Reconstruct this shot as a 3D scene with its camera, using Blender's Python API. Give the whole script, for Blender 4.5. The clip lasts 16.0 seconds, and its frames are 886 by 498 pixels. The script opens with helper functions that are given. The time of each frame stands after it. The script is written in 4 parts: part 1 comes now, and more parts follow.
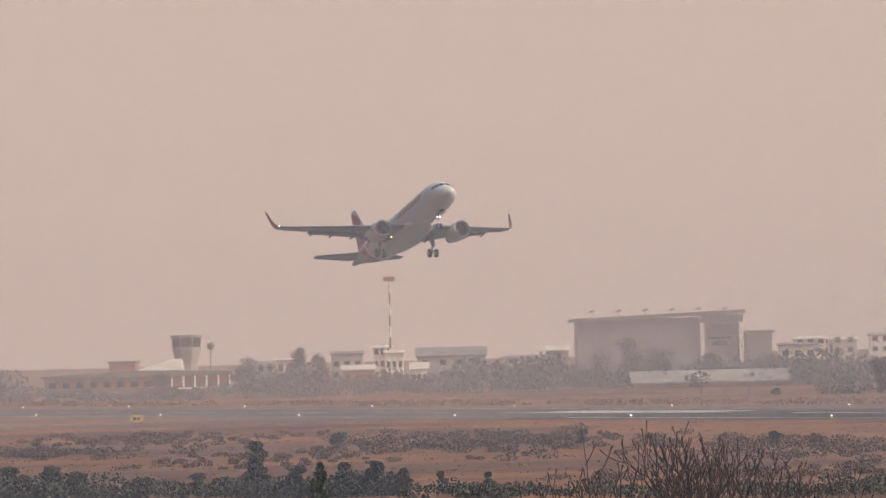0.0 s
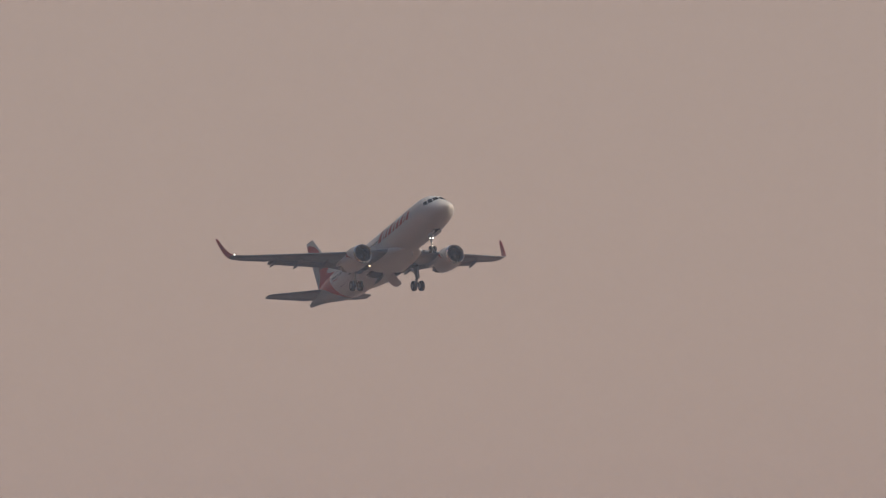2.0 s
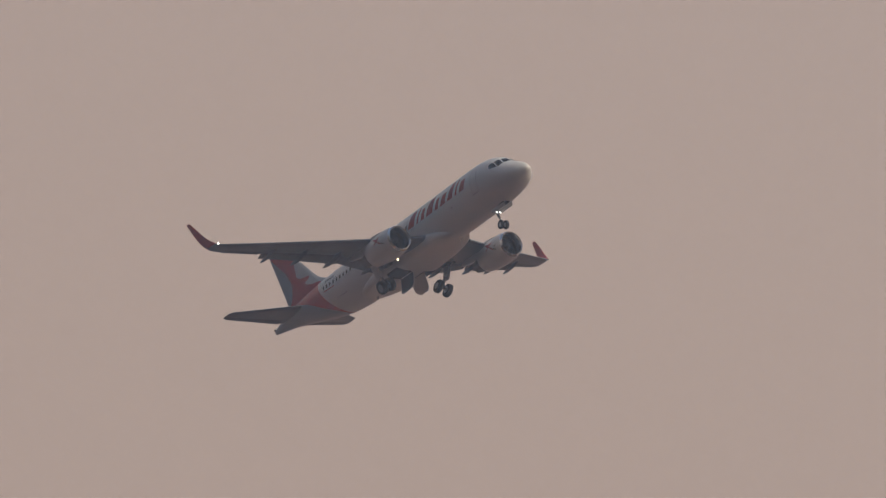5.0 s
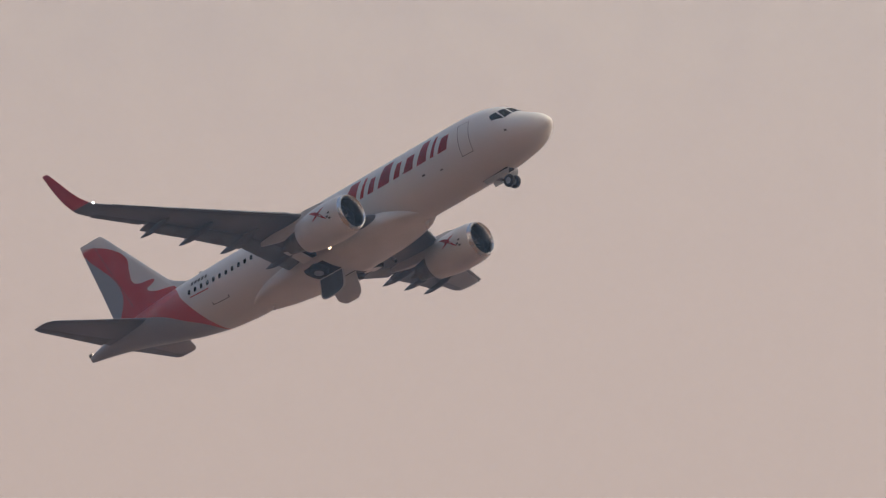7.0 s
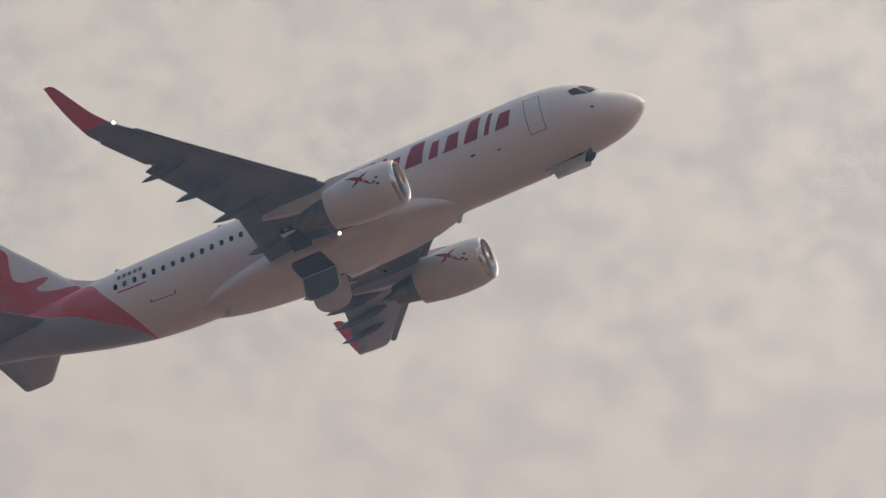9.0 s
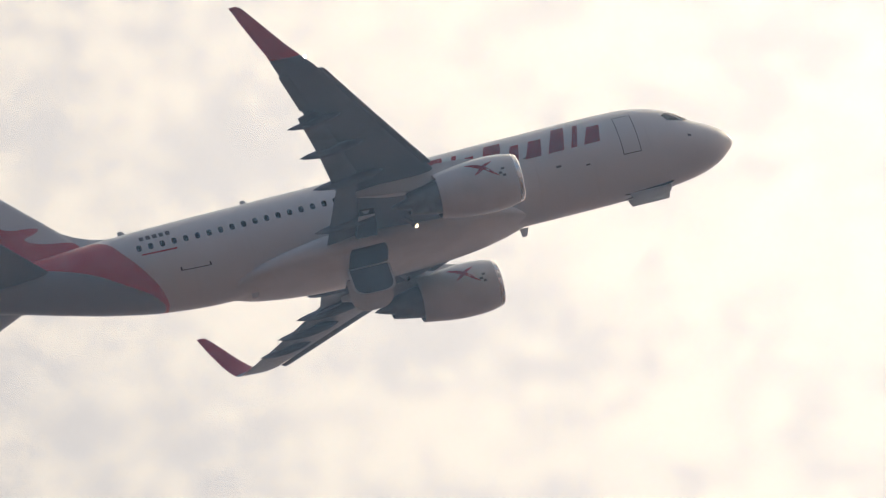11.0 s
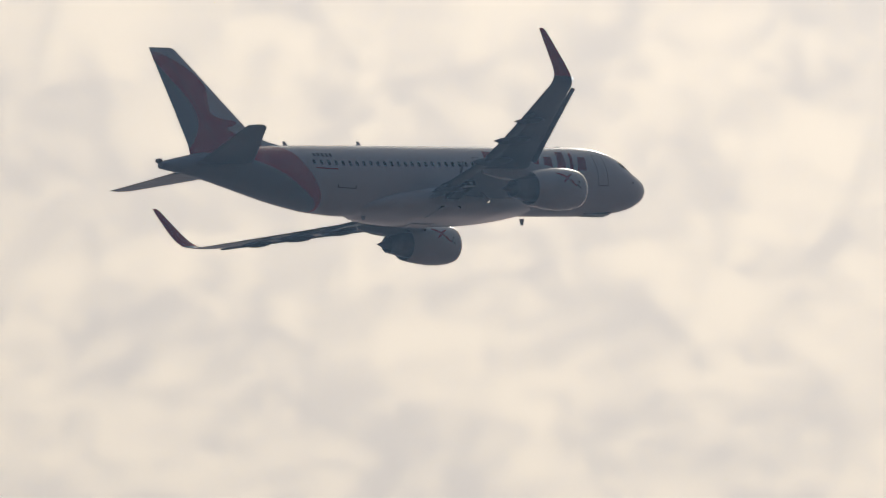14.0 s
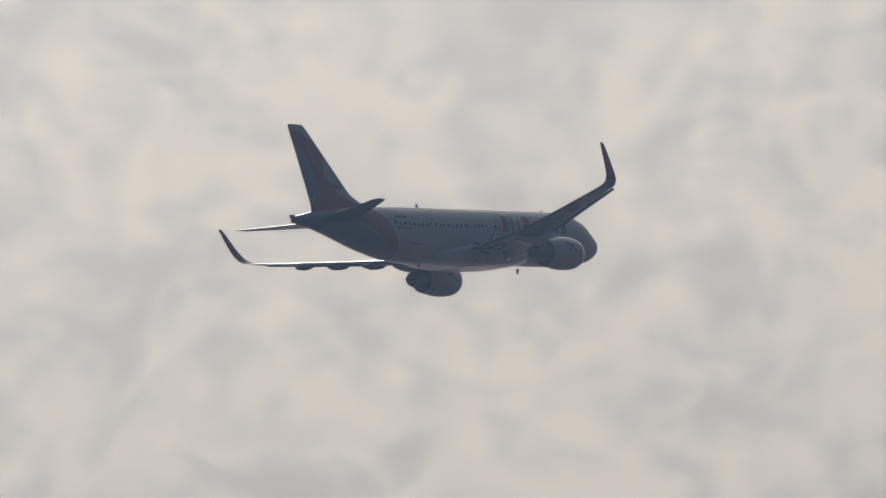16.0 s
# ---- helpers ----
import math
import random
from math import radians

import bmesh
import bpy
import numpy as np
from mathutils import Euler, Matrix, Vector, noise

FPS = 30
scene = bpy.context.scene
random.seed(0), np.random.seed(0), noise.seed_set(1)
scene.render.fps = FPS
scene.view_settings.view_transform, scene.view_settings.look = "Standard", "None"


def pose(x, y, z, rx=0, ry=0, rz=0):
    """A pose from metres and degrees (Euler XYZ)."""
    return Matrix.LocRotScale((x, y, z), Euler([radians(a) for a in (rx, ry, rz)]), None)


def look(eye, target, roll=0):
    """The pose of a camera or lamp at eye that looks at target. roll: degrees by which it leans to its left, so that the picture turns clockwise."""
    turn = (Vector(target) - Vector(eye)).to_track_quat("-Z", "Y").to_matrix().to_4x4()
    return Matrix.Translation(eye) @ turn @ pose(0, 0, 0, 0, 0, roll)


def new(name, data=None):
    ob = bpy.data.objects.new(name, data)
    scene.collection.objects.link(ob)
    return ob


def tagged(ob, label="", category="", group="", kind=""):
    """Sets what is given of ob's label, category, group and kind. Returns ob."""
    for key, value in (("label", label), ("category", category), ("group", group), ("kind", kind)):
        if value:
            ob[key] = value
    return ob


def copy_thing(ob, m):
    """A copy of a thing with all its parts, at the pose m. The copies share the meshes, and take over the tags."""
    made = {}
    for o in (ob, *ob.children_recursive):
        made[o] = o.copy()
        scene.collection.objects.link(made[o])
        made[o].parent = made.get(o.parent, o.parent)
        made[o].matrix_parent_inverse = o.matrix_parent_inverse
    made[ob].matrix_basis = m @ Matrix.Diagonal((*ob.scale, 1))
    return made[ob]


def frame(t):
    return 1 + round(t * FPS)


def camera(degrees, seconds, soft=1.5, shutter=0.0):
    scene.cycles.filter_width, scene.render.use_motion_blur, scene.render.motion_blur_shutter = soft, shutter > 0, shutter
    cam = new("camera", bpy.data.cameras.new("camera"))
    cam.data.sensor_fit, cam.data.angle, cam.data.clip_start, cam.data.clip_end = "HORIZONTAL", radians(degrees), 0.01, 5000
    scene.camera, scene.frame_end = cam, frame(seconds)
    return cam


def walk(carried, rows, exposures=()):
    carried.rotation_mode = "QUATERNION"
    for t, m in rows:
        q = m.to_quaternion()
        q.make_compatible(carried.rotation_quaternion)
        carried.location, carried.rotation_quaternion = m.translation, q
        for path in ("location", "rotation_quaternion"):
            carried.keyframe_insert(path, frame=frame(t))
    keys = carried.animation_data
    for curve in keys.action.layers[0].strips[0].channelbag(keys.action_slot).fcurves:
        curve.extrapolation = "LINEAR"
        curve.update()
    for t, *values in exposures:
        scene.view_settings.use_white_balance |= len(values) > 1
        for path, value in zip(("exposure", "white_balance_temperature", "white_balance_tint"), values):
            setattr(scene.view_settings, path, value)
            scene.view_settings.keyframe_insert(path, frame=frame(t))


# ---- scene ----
CAMERA_ROWS = [  # seconds, yaw, pitch, roll
    (0, 0.000, 0.768, -1.431),
    (0.5, -1.015, 1.141, -1.370),
    (1, -2.070, 1.710, -1.106),
    (1.5, -3.261, 2.327, -0.948),
    (2, -4.565, 2.855, -0.624),
    (2.5, -5.841, 3.355, -0.410),
    (3, -7.231, 4.063, -0.284),
    (3.5, -8.886, 4.904, -0.082),
    (4, -10.372, 5.750, -0.041),
    (4.5, -11.960, 6.656, -0.008),
    (5, -13.920, 7.680, 0.025),
    (5.5, -16.524, 8.878, 0.062),
    (6, -20.044, 10.305, 0.109),
    (6.5, -24.751, 12.018, -0.065),
    (7, -28.392, 13.507, -0.048),
    (7.5, -32.288, 14.972, 0.058),
    (8, -36.620, 16.859, 0.202),
    (8.5, -40.935, 18.385, 0.333),
    (9, -46.025, 19.908, 0.219),
    (9.5, -51.677, 21.390, 0.143),
    (10, -57.680, 22.792, 0.092),
    (10.5, -63.823, 24.078, 0.057),
    (11, -69.894, 25.208, 0.031),
    (11.5, -75.680, 26.146, 0.295),
    (12, -81.641, 26.681, -0.122),
    (12.5, -88.129, 26.818, -0.010),
    (13, -93.163, 26.547, -0.091),
    (13.5, -98.144, 26.070, 0.257),
    (14, -102.482, 25.335, 0.212),
    (14.5, -106.497, 24.645, 0.017),
    (15, -109.991, 24.132, -0.154),
    (15.5, -112.817, 23.639, -0.224),
    (16, -115.277, 23.062, 0.061),
]
FLIGHT_ROWS = [  # seconds, x, y, z, heading, pitch, bank
    (0, -5.21, 964.24, 25.03, -68.41, 15.30, -1.35),
    (0.5, 10.92, 921.55, 30.20, -68.45, 15.20, -1.25),
    (1, 26.70, 879.58, 35.90, -68.57, 15.18, -0.69),
    (1.5, 42.04, 838.49, 42.00, -68.75, 15.57, 0.06),
    (2, 56.93, 798.44, 48.38, -69.21, 15.94, 0.47),
    (2.5, 71.38, 759.42, 54.97, -69.62, 16.55, 0.58),
    (3, 85.42, 721.17, 61.68, -69.76, 17.10, 0.64),
    (3.5, 99.10, 683.44, 68.44, -69.88, 17.37, 0.67),
    (4, 112.48, 646.06, 75.17, -69.74, 17.31, 1.06),
    (4.5, 125.61, 608.92, 81.84, -69.46, 16.98, 1.66),
    (5, 138.54, 571.95, 88.43, -69.18, 16.46, 2.31),
    (5.5, 151.27, 535.12, 94.92, -69.09, 15.82, 2.87),
    (6, 171.93, 494.55, 101.87, -69.39, 15.11, 3.19),
    (6.5, 176.66, 402.35, 100.98, -70.26, 14.50, 3.13),
    (7, 189.47, 364.96, 108.47, -70.74, 14.46, 2.20),
    (7.5, 200.46, 331.79, 113.90, -70.36, 14.83, 0.88),
    (8, 211.41, 298.94, 119.19, -69.79, 14.76, 0.09),
    (8.5, 222.21, 266.29, 124.33, -68.57, 15.08, -0.33),
    (9, 232.76, 233.76, 129.28, -68.08, 15.40, -0.41),
    (9.5, 243.05, 201.31, 134.05, -67.86, 15.73, -0.24),
    (10, 253.12, 168.93, 138.70, -67.56, 16.05, 0.04),
    (10.5, 262.98, 136.60, 143.23, -66.97, 16.36, 0.34),
    (11, 272.90, 104.50, 147.85, -66.05, 16.61, 0.54),
    (11.5, 291.56, 75.80, 157.98, -64.96, 16.67, 0.52),
    (12, 293.42, 43.45, 160.19, -64.08, 17.05, 0.32),
    (12.5, 322.93, 14.36, 175.63, -63.55, 16.79, 0.12),
    (13, 330.19, -16.26, 178.18, -63.23, 16.53, 0.56),
    (13.5, 350.54, -48.33, 185.65, -63.15, 16.19, 1.62),
    (14, 370.09, -80.45, 192.78, -62.57, 16.43, 2.31),
    (14.5, 388.69, -112.56, 199.48, -62.59, 16.34, 2.04),
    (15, 406.67, -144.75, 205.88, -62.49, 16.56, 1.90),
    (15.5, 424.33, -177.05, 212.13, -62.48, 16.86, 2.36),
    (16, 441.71, -209.44, 218.22, -62.85, 16.94, 3.51),
]
EYE_HEIGHT = 9.21
cam = camera(7.01, 16.0, soft=1.25)


def camera_pose(yaw, pitch, roll):
    turn = pose(0, 0, 0, 0, 0, yaw) @ pose(0, 0, 0, 90 + pitch) @ pose(0, 0, 0, 0, 0, roll)
    return Matrix.Translation((0, 0, EYE_HEIGHT)) @ turn


EXPOSURES = [(0, 0.12, 6500, 10), (0.5, -0.12, 6500, 10), (1.2, -0.5, 6500, 10), (3.5, -0.5, 6500, 10), (5.8, -0.3, 6500, 10), (6.5, -0.15, 6500, 10), (7.0, -0.15, 6500, 10),
             (8.5, -0.15, 6500, 10), (10.0, -0.27, 6300, 10), (11.0, -0.6, 6200, 10), (11.5, -0.9, 6100, 10), (12.0, -1.40, 5700, 10), (12.5, -1.86, 5600, 10), (13.5, -2.10, 5700, 10),
             (14.5, -2.36, 5600, 10), (16.0, -2.54, 5350, 10)]
walk(cam, [(t, camera_pose(a, b, c)) for t, a, b, c in CAMERA_ROWS], EXPOSURES)

# ---- world and sun ----
SUN_BEARING, SUN_HEIGHT = 110.0, 40.0  # degrees clockwise from +y, degrees above the horizon
SUN_WAY = Vector((math.sin(radians(SUN_BEARING)) * math.cos(radians(SUN_HEIGHT)),
                  math.cos(radians(SUN_BEARING)) * math.cos(radians(SUN_HEIGHT)), math.sin(radians(SUN_HEIGHT))))


class Nodes:
    """A short way to write node trees."""

    def __init__(self, tree):
        self.tree = tree
        tree.nodes.clear()

    def add(self, kind, **values):
        n = self.tree.nodes.new(kind)
        for key, value in values.items():
            setattr(n, key, value)
        return n

    def put(self, socket, value):
        if isinstance(value, bpy.types.NodeSocket):
            self.tree.links.new(value, socket)
        elif isinstance(value, (tuple, list)) and socket.type == "RGBA":
            socket.default_value = (*value, 1) if len(value) == 3 else value
        else:
            socket.default_value = value

    def math(self, op, a, b=0.0, c=0.0, clamp=False):
        n = self.add("ShaderNodeMath", operation=op, use_clamp=clamp)
        for i, v in enumerate((a, b, c)):
            self.put(n.inputs[i], v)
        return n.outputs[0]

    def mix(self, f, a, b, how="MIX"):
        n = self.add("ShaderNodeMix", data_type="RGBA", blend_type=how)
        self.put(n.inputs[0], f)
        self.put(n.inputs[6], a)
        self.put(n.inputs[7], b)
        return n.outputs[2]

    def ramp(self, f, a, b, smooth=True):
        n = self.add("ShaderNodeMapRange", interpolation_type="SMOOTHSTEP" if smooth else "LINEAR")
        self.put(n.inputs[0], f)
        n.inputs[1].default_value, n.inputs[2].default_value = a, b
        return n.outputs[0]

    def noise(self, where, scale, detail=4.0, rough=0.55, distort=0.0):
        n = self.add("ShaderNodeTexNoise")
        self.put(n.inputs["Vector"], where)
        n.inputs["Scale"].default_value, n.inputs["Detail"].default_value = scale, detail
        n.inputs["Roughness"].default_value, n.inputs["Distortion"].default_value = rough, distort
        return n.outputs["Fac"]


def build_world():
    world = bpy.data.worlds.new("hazy_sky")
    scene.world = world
    world.use_nodes = True
    n = Nodes(world.node_tree)
    way = n.add("ShaderNodeTexCoord").outputs["Generated"]
    split = n.add("ShaderNodeSeparateXYZ")
    n.put(split.inputs[0], way)
    up = split.outputs[2]
    sky = n.add("ShaderNodeTexSky", sky_type="NISHITA", sun_disc=False)
    sky.sun_elevation, sky.sun_rotation = radians(SUN_HEIGHT), radians(SUN_BEARING)
    sky.dust_density, sky.air_density = 6.0, 1.5
    clear = n.mix(1.0, sky.outputs[0], (0.1, 0.1, 0.1), "MULTIPLY")
    # closeness to the sun brightens haze and thin cloud
    dot = n.add("ShaderNodeVectorMath", operation="DOT_PRODUCT")
    n.put(dot.inputs[0], way)
    dot.inputs[1].default_value = SUN_WAY
    near = n.math("MAXIMUM", dot.outputs["Value"], 0.0)
    glow = n.math("POWER", near, 7.0)
    away = n.ramp(near, 0.75, 0.30)
    core = n.math("POWER", near, 60.0)
    # smog colour by height, dusty rose low and cream grey above
    low = n.mix(n.ramp(up, -0.02, 0.10), (0.685, 0.497, 0.405), (0.69, 0.517, 0.425))
    smog = n.mix(n.ramp(up, 0.08, 0.34), low, (0.70, 0.545, 0.47))
    # thin broken cloud
    flat = n.add("ShaderNodeMapping")
    n.put(flat.inputs[0], way)
    flat.inputs["Scale"].default_value = (1.0, 1.0, 1.35)
    way = flat.outputs[0]
    big = n.noise(way, 5.0, 3.0, 0.5)
    puff = n.noise(way, 52.0, 9.0, 0.60, 0.35)
    soft = n.noise(way, 165.0, 8.0, 0.62, 0.25)
    body = n.math("ADD", n.math("MULTIPLY", puff, 0.56), n.math("MULTIPLY", soft, 0.44))
    shade = n.ramp(body, 0.38, 0.60)
    tuft = n.mix(shade, (0.52, 0.47, 0.425), (0.685, 0.60, 0.495))
    high = n.ramp(up, 0.22, 0.36)
    sheet = n.mix(high, smog, tuft)
    gap = n.math("MULTIPLY", n.ramp(n.math("ADD", n.math("MULTIPLY", big, 0.5), n.math("MULTIPLY", puff, 0.5)), 0.47, 0.36), n.ramp(up, 0.26, 0.34))
    gap = n.math("MULTIPLY", gap, n.ramp(near, 0.85, 0.55))
    sheet = n.mix(n.math("MULTIPLY", gap, 0.32), sheet, clear)
    # open blue sky high up on the side away from the sun
    blue = n.math("MULTIPLY", away, n.ramp(up, 0.34, 0.60))
    sheet = n.mix(n.math("MULTIPLY", blue, 0.95), sheet, (0.20, 0.32, 0.54))
    gain = n.math("ADD", n.math("ADD", n.math("ADD", 0.15, n.math("MULTIPLY", n.ramp(dot.outputs["Value"], -0.62, -0.27), 0.80)), n.math("MULTIPLY", glow, 8.5)), n.math("MULTIPLY", core, 2.0))
    grey = n.add("ShaderNodeCombineXYZ")
    for i, warm in enumerate((0.11, 0.0, -0.17)):  # the glow is warmer than the rest
        n.put(grey.inputs[i], n.math("MULTIPLY", gain, n.math("ADD", 1.0, n.math("MULTIPLY", n.math("MINIMUM", glow, 0.6), warm / 0.6))))
    lit = n.mix(1.0, sheet, grey.outputs[0], "MULTIPLY")
    back = n.add("ShaderNodeBackground")
    n.put(back.inputs[0], lit)
    back.inputs[1].default_value = 1.0
    n.tree.links.new(back.outputs[0], n.add("ShaderNodeOutputWorld").inputs[0])


build_world()
sun = new("sun", bpy.data.lights.new("sun", "SUN"))
sun.data.energy, sun.data.angle, sun.data.color = 2.2, radians(3.0), (1.0, 0.86, 0.68)
sun.matrix_world = look((0, 0, 400), Vector((0, 0, 400)) - SUN_WAY)


# ---- materials ----
def material(name, base, rough=0.5, metal=0.0, grain=0.0, scale=6.0, bump=0.0, second=None, coat=0.0, spread=(0.35, 0.65), detail_scale=None, shine=0.5):
    """A surface whose colour drifts between base and second at two scales."""
    mat = bpy.data.materials.new(name)
    mat.use_nodes = True
    n = Nodes(mat.node_tree)
    out = n.add("ShaderNodeOutputMaterial")
    b = n.add("ShaderNodeBsdfPrincipled")
    where = n.add("ShaderNodeTexCoord").outputs["Object"]
    coarse = n.noise(where, scale, 4.0)
    fine = n.noise(where, detail_scale or scale * 9, 5.0)
    second = second or tuple(c * (1 - grain) for c in base)
    f = n.ramp(n.math("ADD", n.math("MULTIPLY", coarse, 0.65), n.math("MULTIPLY", fine, 0.35)), *spread)
    n.put(b.inputs["Base Color"], n.mix(f, second, base))
    n.put(b.inputs["Roughness"], n.math("ADD", rough - 0.06, n.math("MULTIPLY", fine, 0.12)))
    b.inputs["Metallic"].default_value = metal
    b.inputs["Coat Weight"].default_value = coat
    b.inputs["Specular IOR Level"].default_value = shine
    if bump:
        k = n.add("ShaderNodeBump")
        k.inputs["Strength"].default_value, k.inputs["Distance"].default_value = 0.6, bump
        n.put(k.inputs["Height"], fine)
        n.put(b.inputs["Normal"], k.outputs[0])
    n.tree.links.new(b.outputs[0], out.inputs[0])
    return mat


def glow_material(name, colour, strength):
    mat = bpy.data.materials.new(name)
    mat.use_nodes = True
    n = Nodes(mat.node_tree)
    e = n.add("ShaderNodeEmission")
    n.put(e.inputs[0], colour)
    e.inputs[1].default_value = strength
    n.tree.links.new(e.outputs[0], n.add("ShaderNodeOutputMaterial").inputs[0])
    return mat


RED = (0.42, 0.012, 0.022)
PALE_GREY = (0.23, 0.26, 0.31)
WHITE = (0.54, 0.545, 0.56)


def curve_value(n, f, points):
    """A smooth curve through points in the unit square."""
    c = n.add("ShaderNodeFloatCurve")
    n.put(c.inputs["Value"], f)
    line = c.mapping.curves[0]
    while len(line.points) < len(points):
        line.points.new(0.5, 0.5)
    for p, (x, y) in zip(line.points, points):
        p.location = (x, y)
    c.mapping.update()
    return c.outputs[0]


def livery_material(name, on_fin):
    """White paint with a red sweep and a pale grey rear, laid out in the aircraft's own metres."""
    mat = bpy.data.materials.new(name)
    mat.use_nodes = True
    n = Nodes(mat.node_tree)
    out = n.add("ShaderNodeOutputMaterial")
    b = n.add("ShaderNodeBsdfPrincipled")
    where = n.add("ShaderNodeTexCoord").outputs["Object"]
    sp = n.add("ShaderNodeSeparateXYZ")
    n.put(sp.inputs[0], where)
    s = n.math("SUBTRACT", 18.0, sp.outputs[0])
    z = sp.outputs[2]
    if on_fin:
        k = n.math("DIVIDE", n.math("SUBTRACT", z, 1.9), 5.8)
        lead = n.math("ADD", 29.5, n.math("MULTIPLY", k, 5.45))
        trail = n.math("ADD", 35.2, n.math("MULTIPLY", k, 1.55))
        u = n.math("DIVIDE", n.math("SUBTRACT", s, lead), n.math("SUBTRACT", trail, lead))
        u = n.math("MULTIPLY", n.math("ADD", u, 1.0), 0.5)
        front = curve_value(n, k, [(0, 0.45), (0.06, 0.50), (0.12, 0.63), (0.18, 0.66), (0.21, 0.60), (0.25, 0.56), (0.28, 0.66), (0.32, 0.70), (0.45, 0.66), (0.65, 0.55), (0.78, 0.58), (0.88, 0.70), (0.97, 1.0)])
        rear = curve_value(n, k, [(0, 0.98), (0.1, 0.92), (0.25, 0.85), (0.45, 0.825), (0.65, 0.88), (0.85, 0.98), (0.97, 1.0)])
        ahead = n.ramp(n.math("SUBTRACT", u, front), -0.002, 0.002)
        behind = n.ramp(n.math("SUBTRACT", u, rear), -0.002, 0.002)
        low = n.math("SUBTRACT", 1.0, n.ramp(k, 0.9, 0.98))
        ahead = n.math("MULTIPLY", ahead, low)
        behind = n.math("MULTIPLY", behind, n.math("SUBTRACT", 1.0, n.ramp(k, 0.86, 0.88)))
    else:
        k = n.math("DIVIDE", n.math("ADD", z, 2.1), 4.2)
        front = curve_value(n, k, [(0, 0.22), (0.1, 0.235), (0.3, 0.28), (0.6, 0.355), (0.85, 0.42), (1, 0.52)])
        rear = curve_value(n, k, [(0, 0.22), (0.1, 0.26), (0.3, 0.38), (0.5, 0.50), (0.65, 0.62), (0.75, 0.72), (0.85, 0.9), (1, 1.0)])
        u = n.math("DIVIDE", n.math("SUBTRACT", s, 24.0), 12.0)
        ahead = n.ramp(n.math("SUBTRACT", u, front), -0.002, 0.002)
        behind = n.ramp(n.math("SUBTRACT", u, rear), -0.002, 0.002)
    paint = n.mix(ahead, WHITE, RED)
    paint = n.mix(behind, paint, PALE_GREY)
    grime = n.ramp(n.noise(where, 0.9, 6.0, 0.6), 0.35, 0.75)
    streak = n.add("ShaderNodeMapping")
    n.put(streak.inputs[0], where)
    streak.inputs["Scale"].default_value = (0.5, 5.0, 5.0)
    lines = n.ramp(n.noise(streak.outputs[0], 2.0, 5.0), 0.45, 0.8)
    paint = n.mix(n.math("MULTIPLY", grime, 0.10), paint, (0.42, 0.40, 0.37))
    paint = n.mix(n.math("MULTIPLY", lines, 0.10), paint, (0.35, 0.33, 0.31))
    if not on_fin:  # frame joints every few metres
        joint = n.math("ABSOLUTE", n.math("SUBTRACT", n.math("FRACT", n.math("DIVIDE", s, 2.67)), 0.5))
        paint = n.mix(n.math("MULTIPLY", n.math("LESS_THAN", joint, 0.006), 0.25), paint, (0.25, 0.25, 0.26))
    n.put(b.inputs["Base Color"], paint)
    b.inputs["Roughness"].default_value = 0.32
    b.inputs["Coat Weight"].default_value = 0.12
    b.inputs["Coat Roughness"].default_value = 0.15
    n.tree.links.new(b.outputs[0], out.inputs[0])
    return mat


MAT = {
    "body": livery_material("painted_fuselage", False),
    "fin": livery_material("painted_fin", True),
    "white": material("white_gloss_paint", WHITE, 0.3, grain=0.14, scale=0.8, coat=0.25),
    "red": material("red_gloss_paint", RED, 0.35, grain=0.2, scale=1.5, coat=0.2),
    "wing": material("grey_wing_paint", (0.135, 0.155, 0.195), 0.34, grain=0.22, scale=0.5),
    "flap": material("worn_grey_flap_paint", (0.12, 0.14, 0.175), 0.4, grain=0.3, scale=0.9),
    "metal": material("bare_metal_lip", (0.62, 0.62, 0.63), 0.25, 1.0, grain=0.12, scale=2.0),
    "hot": material("heat_stained_metal", (0.20, 0.19, 0.19), 0.42, 0.8, grain=0.35, scale=2.5),
    # near-black that stands in for shade inside the bays; also lines the inlet duct
    "dark": material("cavity_shade", (0.03, 0.03, 0.034), 0.7, grain=0.3, scale=2.0),
    "fan": material("titanium_fan_blade", (0.12, 0.12, 0.13), 0.4, 0.7, grain=0.3, scale=3.0),
    "tyre": material("tyre_rubber", (0.022, 0.022, 0.024), 0.8, grain=0.3, scale=6.0),
    "strut": material("grey_gear_paint", (0.30, 0.31, 0.33), 0.45, grain=0.35, scale=4.0),
    "glass": material("dark_window_glass", (0.012, 0.014, 0.018), 0.12, grain=0.2, scale=3.0),
    "line": material("dark_door_seal", (0.12, 0.12, 0.13), 0.6, grain=0.2, scale=5.0),
    "lamp": glow_material("landing_lamp_glow", (1.0, 0.72, 0.42), 5.0),
    "nose_lamp": glow_material("taxi_lamp_glow", (1.0, 0.95, 0.88), 6.0),
}


# ---- mesh helpers ----
def part(name, bm, mat, parent, label=""):
    """Links a bmesh as one mesh object under a thing or part."""
    me = bpy.data.meshes.new(name)
    bmesh.ops.recalc_face_normals(bm, faces=bm.faces)
    bm.to_mesh(me)
    bm.free()
    me.materials.append(mat)
    ob = new(name, me)
    ob.parent = parent
    if label:
        tagged(ob, label)
    return ob


def smooth(ob, degrees=35):
    me = ob.data
    for f in me.polygons:
        f.use_smooth = True
    me.set_sharp_from_angle(angle=radians(degrees))
    return ob


def empty(name, m=None, parent=None):
    ob = new(name)
    ob.parent = parent
    if m is not None:
        ob.matrix_basis = m
    return ob


